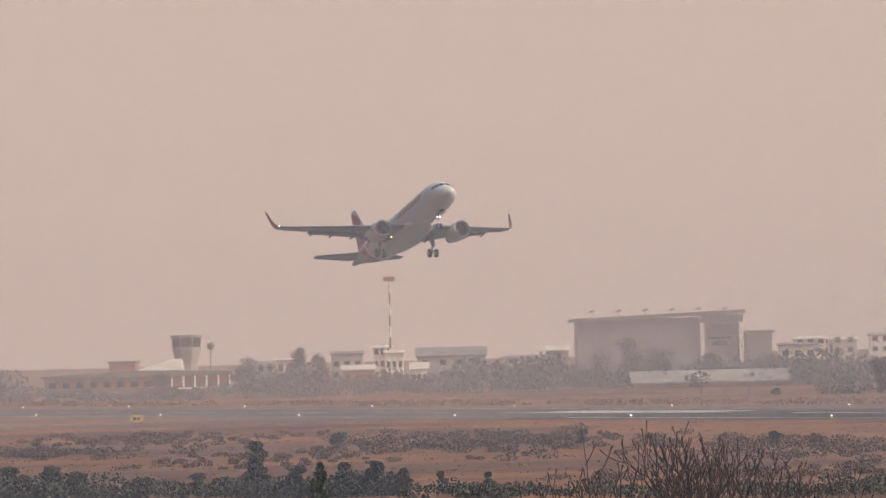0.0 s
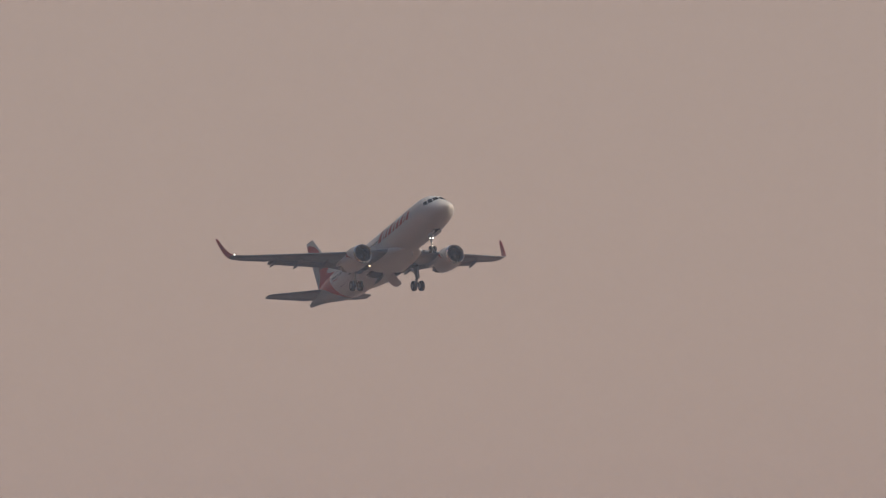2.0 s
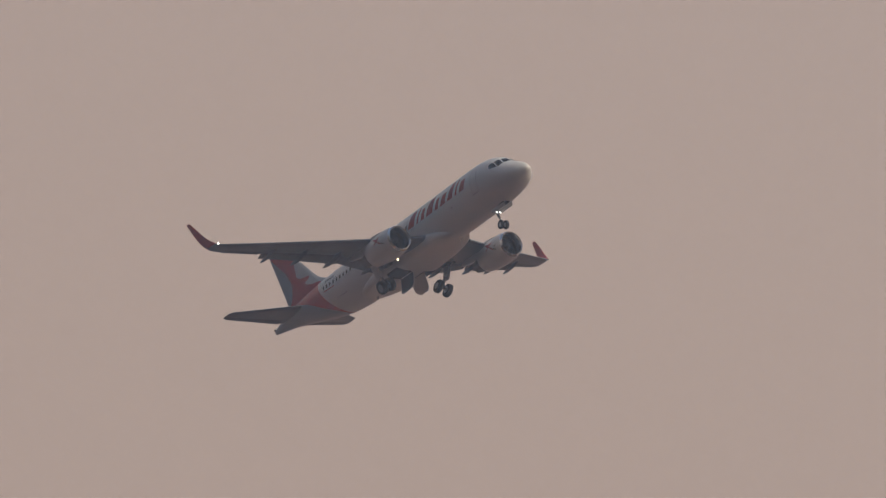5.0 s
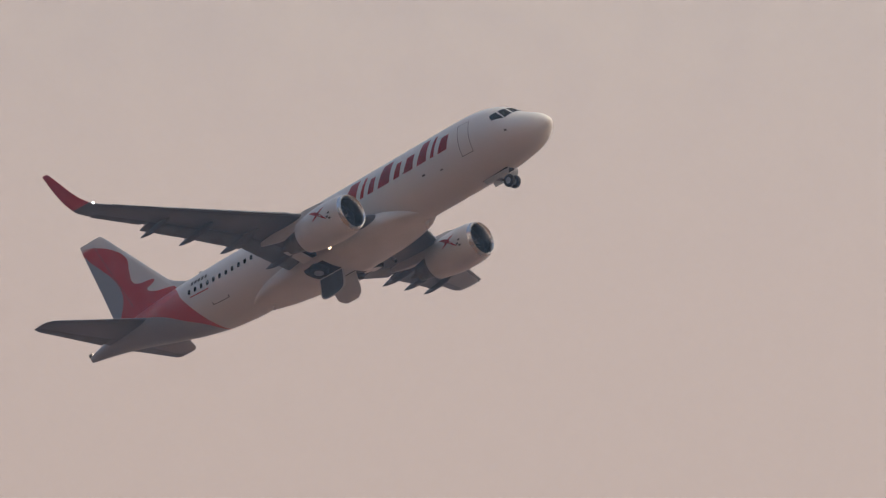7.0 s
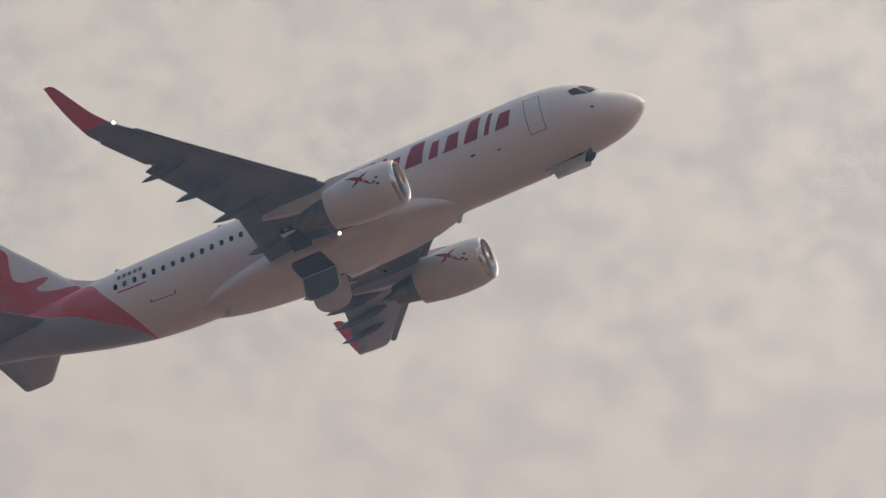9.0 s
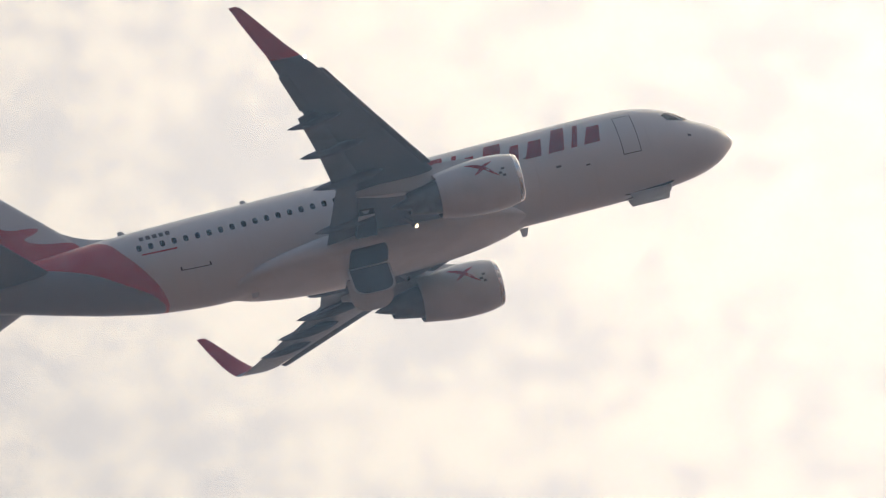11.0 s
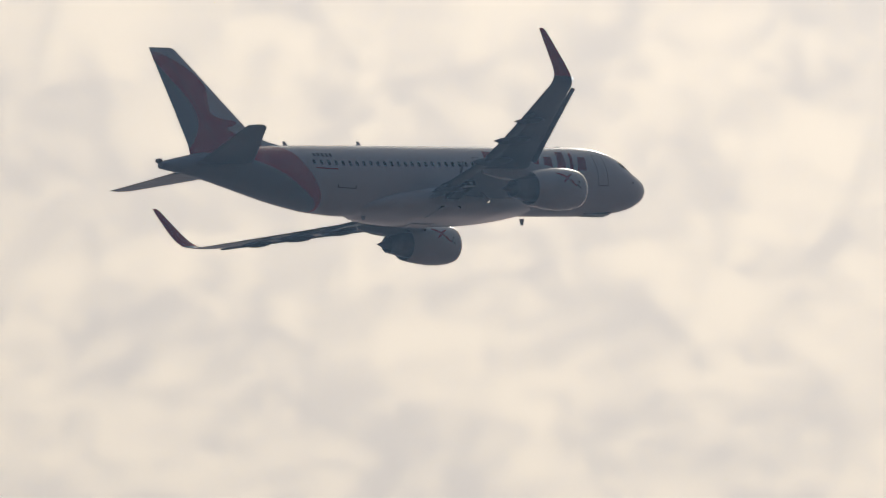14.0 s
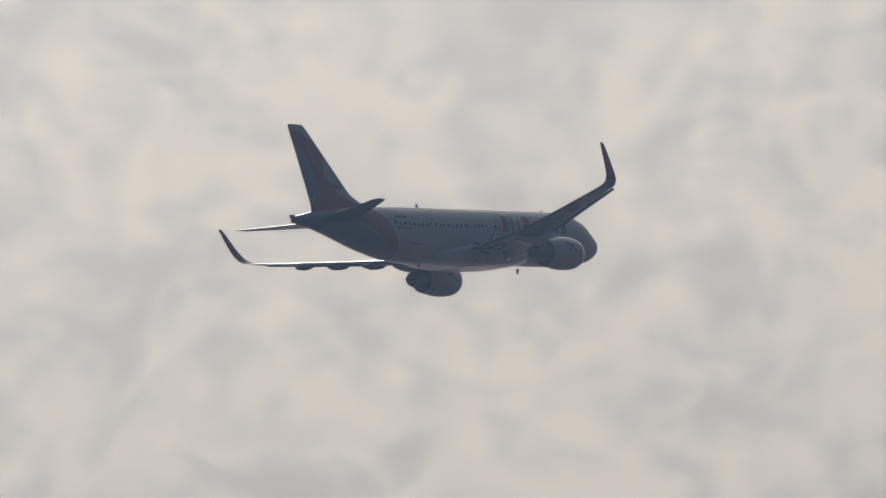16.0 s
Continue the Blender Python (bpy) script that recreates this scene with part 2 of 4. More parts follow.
def loft(bm, rings, close_start=True, close_end=True):
    """Skins closed rings of equal count."""
    made = [[bm.verts.new(p) for p in ring] for ring in rings]
    k = len(made[0])
    for a, b in zip(made, made[1:]):
        for i in range(k):
            bm.faces.new((a[i], a[(i + 1) % k], b[(i + 1) % k], b[i]))
    if close_start:
        bm.faces.new(made[0])
    if close_end:
        bm.faces.new(made[-1])
    return bm


def box(bm, lo, hi, bevel=0.0):
    r = bmesh.ops.create_cube(bm, size=1.0)
    size = [h - l for l, h in zip(lo, hi)]
    mid = [(h + l) / 2 for l, h in zip(lo, hi)]
    bmesh.ops.transform(bm, matrix=Matrix.Translation(mid) @ Matrix.Diagonal((*size, 1)), verts=r["verts"])
    if bevel:
        edges = list({e for v in r["verts"] for e in v.link_edges})
        bmesh.ops.bevel(bm, geom=edges, offset=bevel, segments=2, affect="EDGES", profile=0.6)
    return bm


def rod(bm, a, b, r1, r2=None, sides=12):
    a, b = Vector(a), Vector(b)
    q = (b - a).to_track_quat("Z", "Y").to_matrix().to_4x4()
    bmesh.ops.create_cone(bm, cap_ends=True, segments=sides, radius1=r1, radius2=r1 if r2 is None else r2, depth=(b - a).length,
                          matrix=Matrix.Translation((a + b) / 2) @ q)
    return bm


def turned(bm, profile, axis_at, sides=40):
    """A solid of revolution about the aircraft's length: profile of (station, radius)."""
    y, z = axis_at
    rings = []
    for s, r in profile:
        rings.append([(18 - s, y + r * math.cos(2 * math.pi * i / sides), z + r * math.sin(2 * math.pi * i / sides)) for i in range(sides)])
    return loft(bm, rings, False, False)


def spline(xs, ys, x):
    """Monotone cubic through the given stations."""
    xs, ys = np.array(xs, float), np.array(ys, float)
    d = np.diff(ys) / np.diff(xs)
    m = np.concatenate([[d[0]], np.where(d[:-1] * d[1:] > 0, 2 * d[:-1] * d[1:] / (d[:-1] + d[1:] + 1e-12), 0), [d[-1]]])
    i = int(np.clip(np.searchsorted(xs, x) - 1, 0, len(xs) - 2))
    h = xs[i + 1] - xs[i]
    t = (x - xs[i]) / h
    return float((2 * t**3 - 3 * t**2 + 1) * ys[i] + (t**3 - 2 * t**2 + t) * h * m[i] + (3 * t**2 - 2 * t**3) * ys[i + 1] + (t**3 - t**2) * h * m[i + 1])


# ---- the airliner ----
# stations run aft from the nose; the body frame has x ahead, y to the left, z up, with its origin at station 18
HULL_S = [-0.10, 0.02, 0.25, 0.6, 1.1, 1.7, 2.3, 2.9, 3.7, 4.8, 6.2, 24, 26.5, 29, 31, 33, 35, 36.5, 37.3, 37.6]
HULL_W = [0.02, 0.28, 0.54, 0.86, 1.16, 1.41, 1.58, 1.71, 1.84, 1.94, 1.975, 1.975, 1.92, 1.72, 1.44, 1.10, 0.72, 0.42, 0.26, 0.18]
HULL_T = [-0.60, -0.34, -0.10, 0.16, 0.42, 0.74, 1.22, 1.58, 1.85, 2.02, 2.07, 2.07, 2.07, 2.04, 1.97, 1.84, 1.62, 1.38, 1.22, 1.12]
HULL_B = [-0.62, -0.86, -1.08, -1.34, -1.57, -1.74, -1.85, -1.93, -2.00, -2.05, -2.07, -2.07, -1.86, -1.36, -0.82, -0.24, 0.26, 0.56, 0.70, 0.76]


def hull(s, angle, out=0.0):
    """A point of the skin at a station and an angle from the top, in degrees to the left."""
    w, t, b = (spline(HULL_S, c, s) for c in (HULL_W, HULL_T, HULL_B))
    a = radians(angle)
    mid, half = (t + b) / 2, (t - b) / 2
    sit = 0.32 * (1 - s / 24) if s < 24 else -0.27 * (s - 24) / 13.6  # the hull's set to the wing
    return Vector((18 - s, (w + out) * math.sin(a), mid + (half + out) * math.cos(a) + sit))


def skin_patch(bm, corners, out=0.012, steps=(4, 4)):
    """A plate laid on the skin over four (station, angle) corners in order."""
    grid = []
    for i in range(steps[0] + 1):
        row = []
        for j in range(steps[1] + 1):
            u, v = i / steps[0], j / steps[1]
            s = (1 - u) * ((1 - v) * corners[0][0] + v * corners[3][0]) + u * ((1 - v) * corners[1][0] + v * corners[2][0])
            a = (1 - u) * ((1 - v) * corners[0][1] + v * corners[3][1]) + u * ((1 - v) * corners[1][1] + v * corners[2][1])
            row.append(bm.verts.new(hull(s, a, out)))
        grid.append(row)
    for i in range(steps[0]):
        for j in range(steps[1]):
            bm.faces.new((grid[i][j], grid[i + 1][j], grid[i + 1][j + 1], grid[i][j + 1]))
    return bm


def angle_at(z, s=10.0):
    t, b = spline(HULL_S, HULL_T, s), spline(HULL_S, HULL_B, s)
    return math.degrees(math.acos(max(-1, min(1, (z - (t + b) / 2) / ((t - b) / 2)))))


def foil(y, lead, chord, z, thick, lean=0.0, nose_down=0.0, points=14, roll=0.0):
    """A closed wing section at span y; lean turns the section plane for the upswept tip."""
    ring = []
    xs = [0.5 * (1 - math.cos(math.pi * i / points)) for i in range(points + 1)]

    def half(x):
        return 5 * thick * (0.2969 * math.sqrt(x) - 0.126 * x - 0.3516 * x**2 + 0.2843 * x**3 - 0.1036 * x**4)

    def camber(x):
        return 0.012 * 4 * x * (1 - x)
    pts = [(x, camber(x) + half(x)) for x in xs] + [(x, camber(x) - half(x) * 0.95) for x in reversed(xs[1:-1])]
    for x, h in pts:
        c, n = x * chord, h * chord
        n -= c * math.tan(radians(nose_down))
        ring.append((18 - lead - c, y - n * math.sin(radians(lean)), z + n * math.cos(radians(lean))))
    return ring


WING = [(1.2, 12.0, 7.1, -1.28, 0.145, 0), (2.0, 12.45, 6.65, -1.20, 0.14, 0), (4.2, 13.68, 5.3, -0.93, 0.125, 0), (6.4, 14.92, 3.9, -0.62, 0.115, 0),
        (9.0, 16.36, 3.15, -0.24, 0.11, 0), (12.0, 18.0, 2.45, 0.20, 0.108, 0), (14.5, 19.34, 1.95, 0.56, 0.105, 0), (16.0, 20.14, 1.66, 0.79, 0.10, 4),
        (16.45, 20.46, 1.52, 0.91, 0.095, 22), (16.72, 20.76, 1.34, 1.10, 0.09, 42)]
TIP = [(16.72, 20.76, 1.34, 1.10, 0.09, 42), (16.88, 21.00, 1.20, 1.32, 0.09, 56), (17.0, 21.25, 1.10, 1.56, 0.085, 66),
       (17.14, 21.65, 0.94, 2.06, 0.085, 76), (17.30, 22.26, 0.70, 2.90, 0.08, 80), (17.40, 22.70, 0.48, 3.50, 0.08, 80), (17.43, 22.90, 0.34, 3.64, 0.05, 80)]


def wing_at(y):
    """Leading station, chord and height of the wing at a span."""
    ys = [w[0] for w in WING]
    return tuple(float(np.interp(y, ys, [w[i] for w in WING])) for i in (1, 2, 3))


def build_wing(plane, side):
    bm = bmesh.new()
    loft(bm, [[(x, side * y, z) for x, y, z in foil(*w)] for w in WING])
    wing = smooth(part("wing", bm, MAT["wing"], plane, "swept grey wing with white sealant lines"), 40)
    bm = bmesh.new()
    loft(bm, [[(x, side * y, z) for x, y, z in foil(*w)] for w in TIP])
    smooth(part("sharklet", bm, MAT["red"], wing, "red upswept wing tip"), 40)
    # leading-edge slats, a little extended
    for y0, y1 in ((2.6, 4.9), (6.6, 9.0), (9.05, 11.4), (11.45, 13.8), (13.85, 15.8)):
        rings = []
        for y in (y0, y1):
            lead, chord, z = wing_at(y)
            rings.append([(x, side * yy, zz) for x, yy, zz in foil(y, lead - 0.30, chord * 0.17, z - 0.13, 0.32, 0, -16, 8)])
        smooth(part("slat", loft(bmesh.new(), rings), MAT["flap"], wing), 40)
    # trailing flaps and aileron
    for name, y0, y1, drop, share in (("flap", 2.05, 6.35, 10, 0.20), ("flap", 6.45, 12.7, 12, 0.26), ("aileron", 12.8, 15.75, 3, 0.24)):
        rings = []
        for y in (y0, (y0 + y1) / 2, y1):
            lead, chord, z = wing_at(y)
            back = -0.06 if name == "flap" else -chord * share + 0.02
            if name == "flap":
                rings.append([(x, side * yy, zz) for x, yy, zz in foil(y, lead + chord - 0.85 * chord * share + back, chord * share + 0.25, z - 0.12, 0.13, 0, drop, 8)])
            else:
                rings.append([(x, side * yy, zz) for x, yy, zz in foil(y, lead + chord + back, chord * share + 0.05, z - 0.012, 0.10, 0, drop, 8)])
        smooth(part(name, loft(bmesh.new(), rings), MAT["flap"], wing), 40)
    # flap-track fairings
    for y, length, r in ((3.4, 2.8, 0.21), (7.0, 3.3, 0.22), (9.7, 3.0, 0.20), (12.2, 2.5, 0.16)):
        lead, chord, z = wing_at(y)
        s0 = lead + chord - length * 0.62
        prof = [(0, 0.02), (0.06, 0.35), (0.2, 0.8), (0.45, 1.0), (0.7, 0.8), (0.88, 0.45), (1, 0.03)]
        rings = []
        for u, k in prof:
            zc = z - 0.20 - 0.35 * max(0.0, u - 0.4) - 0.10 * math.sin(math.pi * u)
            rings.append([(18 - s0 - u * length, side * y + 0.62 * k * r * math.cos(a), zc + 1.35 * k * r * math.sin(a))
                          for a in [2 * math.pi * i / 12 for i in range(12)]])
        smooth(part("flap_track_fairing", loft(bmesh.new(), rings), MAT["flap"], wing), 60)
    bm = bmesh.new()
    bmesh.ops.create_uvsphere(bm, u_segments=12, v_segments=8, radius=0.075, matrix=Matrix.Translation((18 - 20.56, side * 16.60, 0.99)))
    smooth(part("navigation_lamp", bm, MAT["nose_lamp" if side < 0 else "glass"], wing, "small glowing wing-tip lamp" if side < 0 else "small unlit wing-tip lamp"))
    return wing


def build_engine(plane, side):
    y, z = 5.6 * side, -2.02
    eng = empty("engine", None, plane)
    tagged(eng, "white turbofan engine with a bare metal inlet lip")
    outer = [(11.22, 1.10), (11.6, 1.19), (12.2, 1.24), (12.9, 1.235), (13.7, 1.16), (14.5, 1.03), (14.78, 0.97)]
    inner = [(14.76, 0.93), (14.2, 0.97)]
    smooth(part("nacelle", turned(bmesh.new(), outer + inner, (y, z), 48), MAT["white"], eng), 50)
    lip = [(11.75, 0.90), (11.35, 0.89), (11.12, 0.92), (11.02, 0.97), (11.00, 1.01), (11.04, 1.05), (11.12, 1.08), (11.23, 1.105)]
    smooth(part("inlet_lip", turned(bmesh.new(), lip, (y, z), 48), MAT["metal"], eng, "bare metal inlet lip"), 70)
    smooth(part("inlet_duct", turned(bmesh.new(), [(11.74, 0.90), (12.3, 0.88), (12.3, 0.02)], (y, z), 40), MAT["dark"], eng), 50)
    for i in range(22):
        bm = bmesh.new()
        a = 2 * math.pi * i / 22
        pts = []
        for r, tw, w in ((0.2, 0.20, 0.05), (0.55, 0.15, 0.08), (0.86, 0.08, 0.10)):
            for e in (-1, 1):
                ang = a + e * w / r * 0.55
                pts.append((18 - 12.0 - e * tw * 0.6, y + r * math.cos(ang), z + r * math.sin(ang)))
        v = [bm.verts.new(p) for p in pts]
        bm.faces.new((v[0], v[1], v[3], v[2]))
        bm.faces.new((v[2], v[3], v[5], v[4]))
        bmesh.ops.solidify(bm, geom=bm.faces[:], thickness=0.015)
        part("fan_blade", bm, MAT["fan"], eng)
    smooth(part("spinner", turned(bmesh.new(), [(11.45, 0.01), (11.55, 0.09), (11.75, 0.18), (12.0, 0.25)], (y, z), 24), MAT["fan"], eng), 60)
    smooth(part("core_cowl", turned(bmesh.new(), [(13.9, 0.78), (14.8, 0.74), (15.6, 0.60), (16.1, 0.50), (16.08, 0.46), (15.8, 0.47)], (y, z - 0.03), 36), MAT["hot"], eng, "heat-stained core cowl"), 50)
    smooth(part("exhaust_plug", turned(bmesh.new(), [(15.7, 0.32), (16.1, 0.28), (16.6, 0.14), (16.9, 0.02)], (y, z - 0.03), 24), MAT["hot"], eng), 50)
    # pylon from the cowl's crown to the wing
    lead, chord, wz = wing_at(5.6)
    rings = []
    for s, zl, zh, w in ((12.3, -0.88, -0.78, 0.05), (13.2, -0.95, -0.62, 0.20), (14.4, -1.15, -0.55, 0.23), (15.6, -1.55, -0.75, 0.22), (17.0, -1.40, -0.85, 0.16), (18.2, -1.15, -0.9, 0.04)):
        rings.append([(18 - s, y + w, zl), (18 - s, y + w, zh), (18 - s, y - w, zh), (18 - s, y - w, zl)])
    smooth(part("pylon", loft(bmesh.new(), rings), MAT["white"], eng), 45)
    # curved strake and the red bird-like mark, drawn as a plain shape
    def cowl(s, ang, out=0.012):
        r = spline([p[0] for p in outer], [p[1] for p in outer], s) + out
        return (18 - s, y + r * math.sin(radians(ang)), z + r * math.cos(radians(ang)))
    for sgn in (-1, 1):
        bm = bmesh.new()
        def strip(points):
            vs = [[bm.verts.new(cowl(s, sgn * (ang - w))), bm.verts.new(cowl(s, sgn * (ang + w)))] for s, ang, w in points]
            for p, q in zip(vs, vs[1:]):
                bm.faces.new((p[0], p[1], q[1], q[0]))
        strip([(13.40, 56, 1), (13.15, 62, 4), (12.85, 70, 6), (12.6, 77, 5.5), (12.35, 88, 4), (12.05, 100, 0.8)])
        strip([(12.20, 62, 0.8), (12.55, 70, 4), (12.8, 79, 5), (13.10, 88, 0.8)])
        bmesh.ops.solidify(bm, geom=bm.faces[:], thickness=0.004)
        part("mark", bm, MAT["red"], eng, "plain red swoosh")
    for st, ang in ((11.75, 84), (11.9, 93), (11.75, 99)):
        bm = bmesh.new()
        bm.faces.new([bm.verts.new(cowl(st + ds, -ang - da)) for ds, da in ((0, 0), (0.16, 0), (0.16, 5), (0, 5))])
        bmesh.ops.solidify(bm, geom=bm.faces[:], thickness=0.004)
        part("service_panel", bm, MAT["line"], eng)
    return eng


def build_tailplane(plane, side):
    rings = [foil(y, lead, chord, z, t, 0, 0, 10) for y, lead, chord, z, t in
             ((0.3, 31.0, 4.5, 0.60, 0.10), (1.0, 31.45, 4.05, 0.65, 0.10), (3.6, 33.05, 2.75, 0.87, 0.095), (6.10, 34.60, 1.55, 1.10, 0.09), (6.34, 34.95, 1.18, 1.12, 0.06))]
    rings = [[(x, side * y, z) for x, y, z in r] for r in rings]
    tail = smooth(part("tailplane", loft(bmesh.new(), rings), MAT["wing"], plane, "grey horizontal tail surface"), 40)
    rings = [[(x, side * yy, zz) for x, yy, zz in foil(y, lead, chord, z, 0.10, 0, 4, 8)] for y, lead, chord, z in ((1.25, 34.55, 1.05, 0.67), (6.05, 35.72, 0.44, 1.085))]
    smooth(part("elevator", loft(bmesh.new(), rings), MAT["flap"], tail), 40)


def build_fin(plane):
    rings = []
    for z, lead, chord, t in ((1.2, 28.9, 6.3, 0.09), (1.9, 29.5, 5.7, 0.09), (4.0, 31.46, 4.29, 0.09), (7.0, 34.27, 2.33, 0.09), (7.6, 34.85, 1.9, 0.085), (7.72, 35.1, 1.65, 0.05)):
        ring = foil(0, lead, chord, 0, t, 0, 0, 12)
        rings.append([(x, h - 0.012 * 0, z) for x, y, h in ring])
    fin = smooth(part("fin", loft(bmesh.new(), rings), MAT["fin"], plane, "white tail fin with a sweeping red band and grey rear"), 40)
    # dorsal fillet
    rings = []
    for s, top, w in ((27.2, 1.98, 0.02), (28.3, 2.06, 0.06), (29.2, 2.26, 0.10), (30.0, 2.62, 0.12), (30.6, 3.02, 0.10)):
        rings.append([(18 - s, w, 1.8), (18 - s, w * 0.7, top - 0.15), (18 - s, 0, top), (18 - s, -w * 0.7, top - 0.15), (18 - s, -w, 1.8)])
    smooth(part("dorsal_fillet", loft(bmesh.new(), rings), MAT["white"], fin), 60)
    # rudder seam
    bm = bmesh.new()
    for e in (-1, 1):
        vs = [bm.verts.new(p) for p in ((18 - 33.35, e * 0.245, 2.3), (18 - 33.39, e * 0.245, 2.3), (18 - 35.64, e * 0.092, 7.3), (18 - 35.60, e * 0.094, 7.3))]
        bm.faces.new(vs)
    bmesh.ops.solidify(bm, geom=bm.faces[:], thickness=0.004)
    part("rudder_seam", bm, MAT["line"], fin)


def build_wheel(name, at, radius, width, parent):
    """A tyre with rounded shoulders and a hub under it."""
    bm = bmesh.new()
    prof = [(-0.5, 0.62), (-0.5, 0.8), (-0.38, 0.95), (-0.15, 1.0), (0.15, 1.0), (0.38, 0.95), (0.5, 0.8), (0.5, 0.62)]
    rings = [[(at[0] + k * radius * math.cos(a), at[1] + w * width, at[2] + k * radius * math.sin(a)) for a in [2 * math.pi * i / 28 for i in range(28)]] for w, k in prof]
    tyre = smooth(part(name, loft(bm, rings), MAT["tyre"], parent, "black rubber tyre"), 40)
    bm = bmesh.new()
    rod(bm, (at[0], at[1] - width * 0.52, at[2]), (at[0], at[1] + width * 0.52, at[2]), radius * 0.5, sides=20)
    part("hub", bm, MAT["strut"], tyre)


def build_main_gear(plane, side):
    """The leg hangs from a hinge in the wing; its own origin is that hinge."""
    leg = empty("main_gear", pose(18 - 17.7, 3.75 * side, -1.15), plane)
    tagged(leg, "twin-wheel main landing gear leg")
    bm = rod(bmesh.new(), (0, 0, 0.2), (0, 0, -1.35), 0.17, sides=16)
    smooth(part("cylinder", bm, MAT["strut"], leg), 40)
    part("piston", rod(bmesh.new(), (0, 0, -1.3), (0, 0, -2.4), 0.10, sides=14), MAT["metal"], leg, "polished piston")
    part("axle", rod(bmesh.new(), (0, -0.62, -2.4), (0, 0.62, -2.4), 0.08), MAT["strut"], leg)
    part("side_stay", rod(bmesh.new(), (0, 0, -1.0), (0, -1.3 * side, 0.0), 0.07), MAT["strut"], leg)
    bm = rod(bmesh.new(), (-0.12, 0, -1.35), (-0.42, 0, -1.85), 0.05)
    rod(bm, (-0.42, 0, -1.85), (-0.1, 0, -2.3), 0.05)
    part("torque_link", bm, MAT["strut"], leg)
    bm = box(bmesh.new(), (-0.38, 0.22 * side - 0.02, -1.55), (0.38, 0.22 * side + 0.02, 0.15), 0.015)
    part("leg_door", bm, MAT["white"], leg, "white door fixed to the leg")
    for e in (-1, 1):
        build_wheel("wheel", (0, 0.46 * e, -2.4), 0.585, 0.42, leg)
    return leg


def build_nose_gear(plane):
    leg = empty("nose_gear", pose(18 - 5.3, 0, -1.55), plane)
    tagged(leg, "twin-wheel nose landing gear leg with taxi lamps")
    smooth(part("cylinder", rod(bmesh.new(), (0, 0, 0.1), (0, 0, -1.15), 0.11, sides=14), MAT["strut"], leg), 40)
    part("piston", rod(bmesh.new(), (0, 0, -1.1), (0.0, 0, -1.95), 0.07), MAT["metal"], leg, "polished piston")
    part("axle", rod(bmesh.new(), (0, -0.34, -1.95), (0, 0.34, -1.95), 0.05), MAT["strut"], leg)
    part("drag_stay", rod(bmesh.new(), (0, 0, -0.8), (1.05, 0, 0.15), 0.06), MAT["strut"], leg)
    for e in (-1, 1):
        build_wheel("wheel", (0, 0.25 * e, -1.95), 0.38, 0.22, leg)
        bm = bmesh.new()
        rod(bm, (0.08, 0.17 * e, -0.72), (0.17, 0.17 * e, -0.72), 0.095, 0.11, 14)
        lamp = part("taxi_lamp", bm, MAT["strut"], leg)
        bm = bmesh.new()
        bmesh.ops.create_uvsphere(bm, u_segments=12, v_segments=8, radius=0.085, matrix=Matrix.Translation((0.17, 0.17 * e, -0.72)) @ Matrix.Diagonal((0.4, 1, 1, 1)))
        part("lens", bm, MAT["nose_lamp"], lamp, "glowing taxi lamp lens")
    return leg


def curved_door(length, width, bulge, side):
    """A door leaf that hangs from a hinge along x at its origin; the leaf runs down."""
    bm = bmesh.new()
    rows = []
    for i in range(7):
        u = i / 6
        x = (u - 0.5) * length
        row = []
        for j in range(6):
            v = j / 5
            cut = 1 - 0.12 * abs(2 * u - 1) ** 2 * v ** 2
            row.append(bm.verts.new((x * cut, side * bulge * math.sin(math.pi * v), -v * width)))
        rows.append(row)
    for a, b in zip(rows, rows[1:]):
        for j in range(5):
            bm.faces.new((a[j], b[j], b[j + 1], a[j + 1]))
    bmesh.ops.solidify(bm, geom=bm.faces[:], thickness=0.05)
    return bm


FAIR_S = [10.1, 11.0, 12.2, 14.0, 17.5, 19.5, 21.0, 22.6, 23.8]
FAIR_W = [0.7, 1.45, 1.93, 2.12, 2.16, 2.10, 1.96, 1.55, 0.8]
FAIR_LOW = [-1.82, -1.96, -2.10, -2.25, -2.32, -2.30, -2.22, -2.10, -1.98]
FAIR_TOP = [-1.55, -1.15, -0.80, -0.55, -0.60, -0.8, -1.0, -1.3, -1.65]


def fairing(s, angle, out=0.0):
    """A point of the belly fairing at a station and an angle from the left, counted over the top."""
    w, low, top = (spline(FAIR_S, c, s) for c in (FAIR_W, FAIR_LOW, FAIR_TOP))
    k = 0.85 - 0.27 * math.sin(math.pi * max(0.0, min(1.0, (s - 10.1) / 13.7))) ** 0.7
    c, d = math.cos(radians(angle)), math.sin(radians(angle))
    return Vector((18 - s, (w + out) * math.copysign(abs(c) ** k, c), (low + top) / 2 + ((top - low) / 2 + out) * math.copysign(abs(d) ** k, d)))


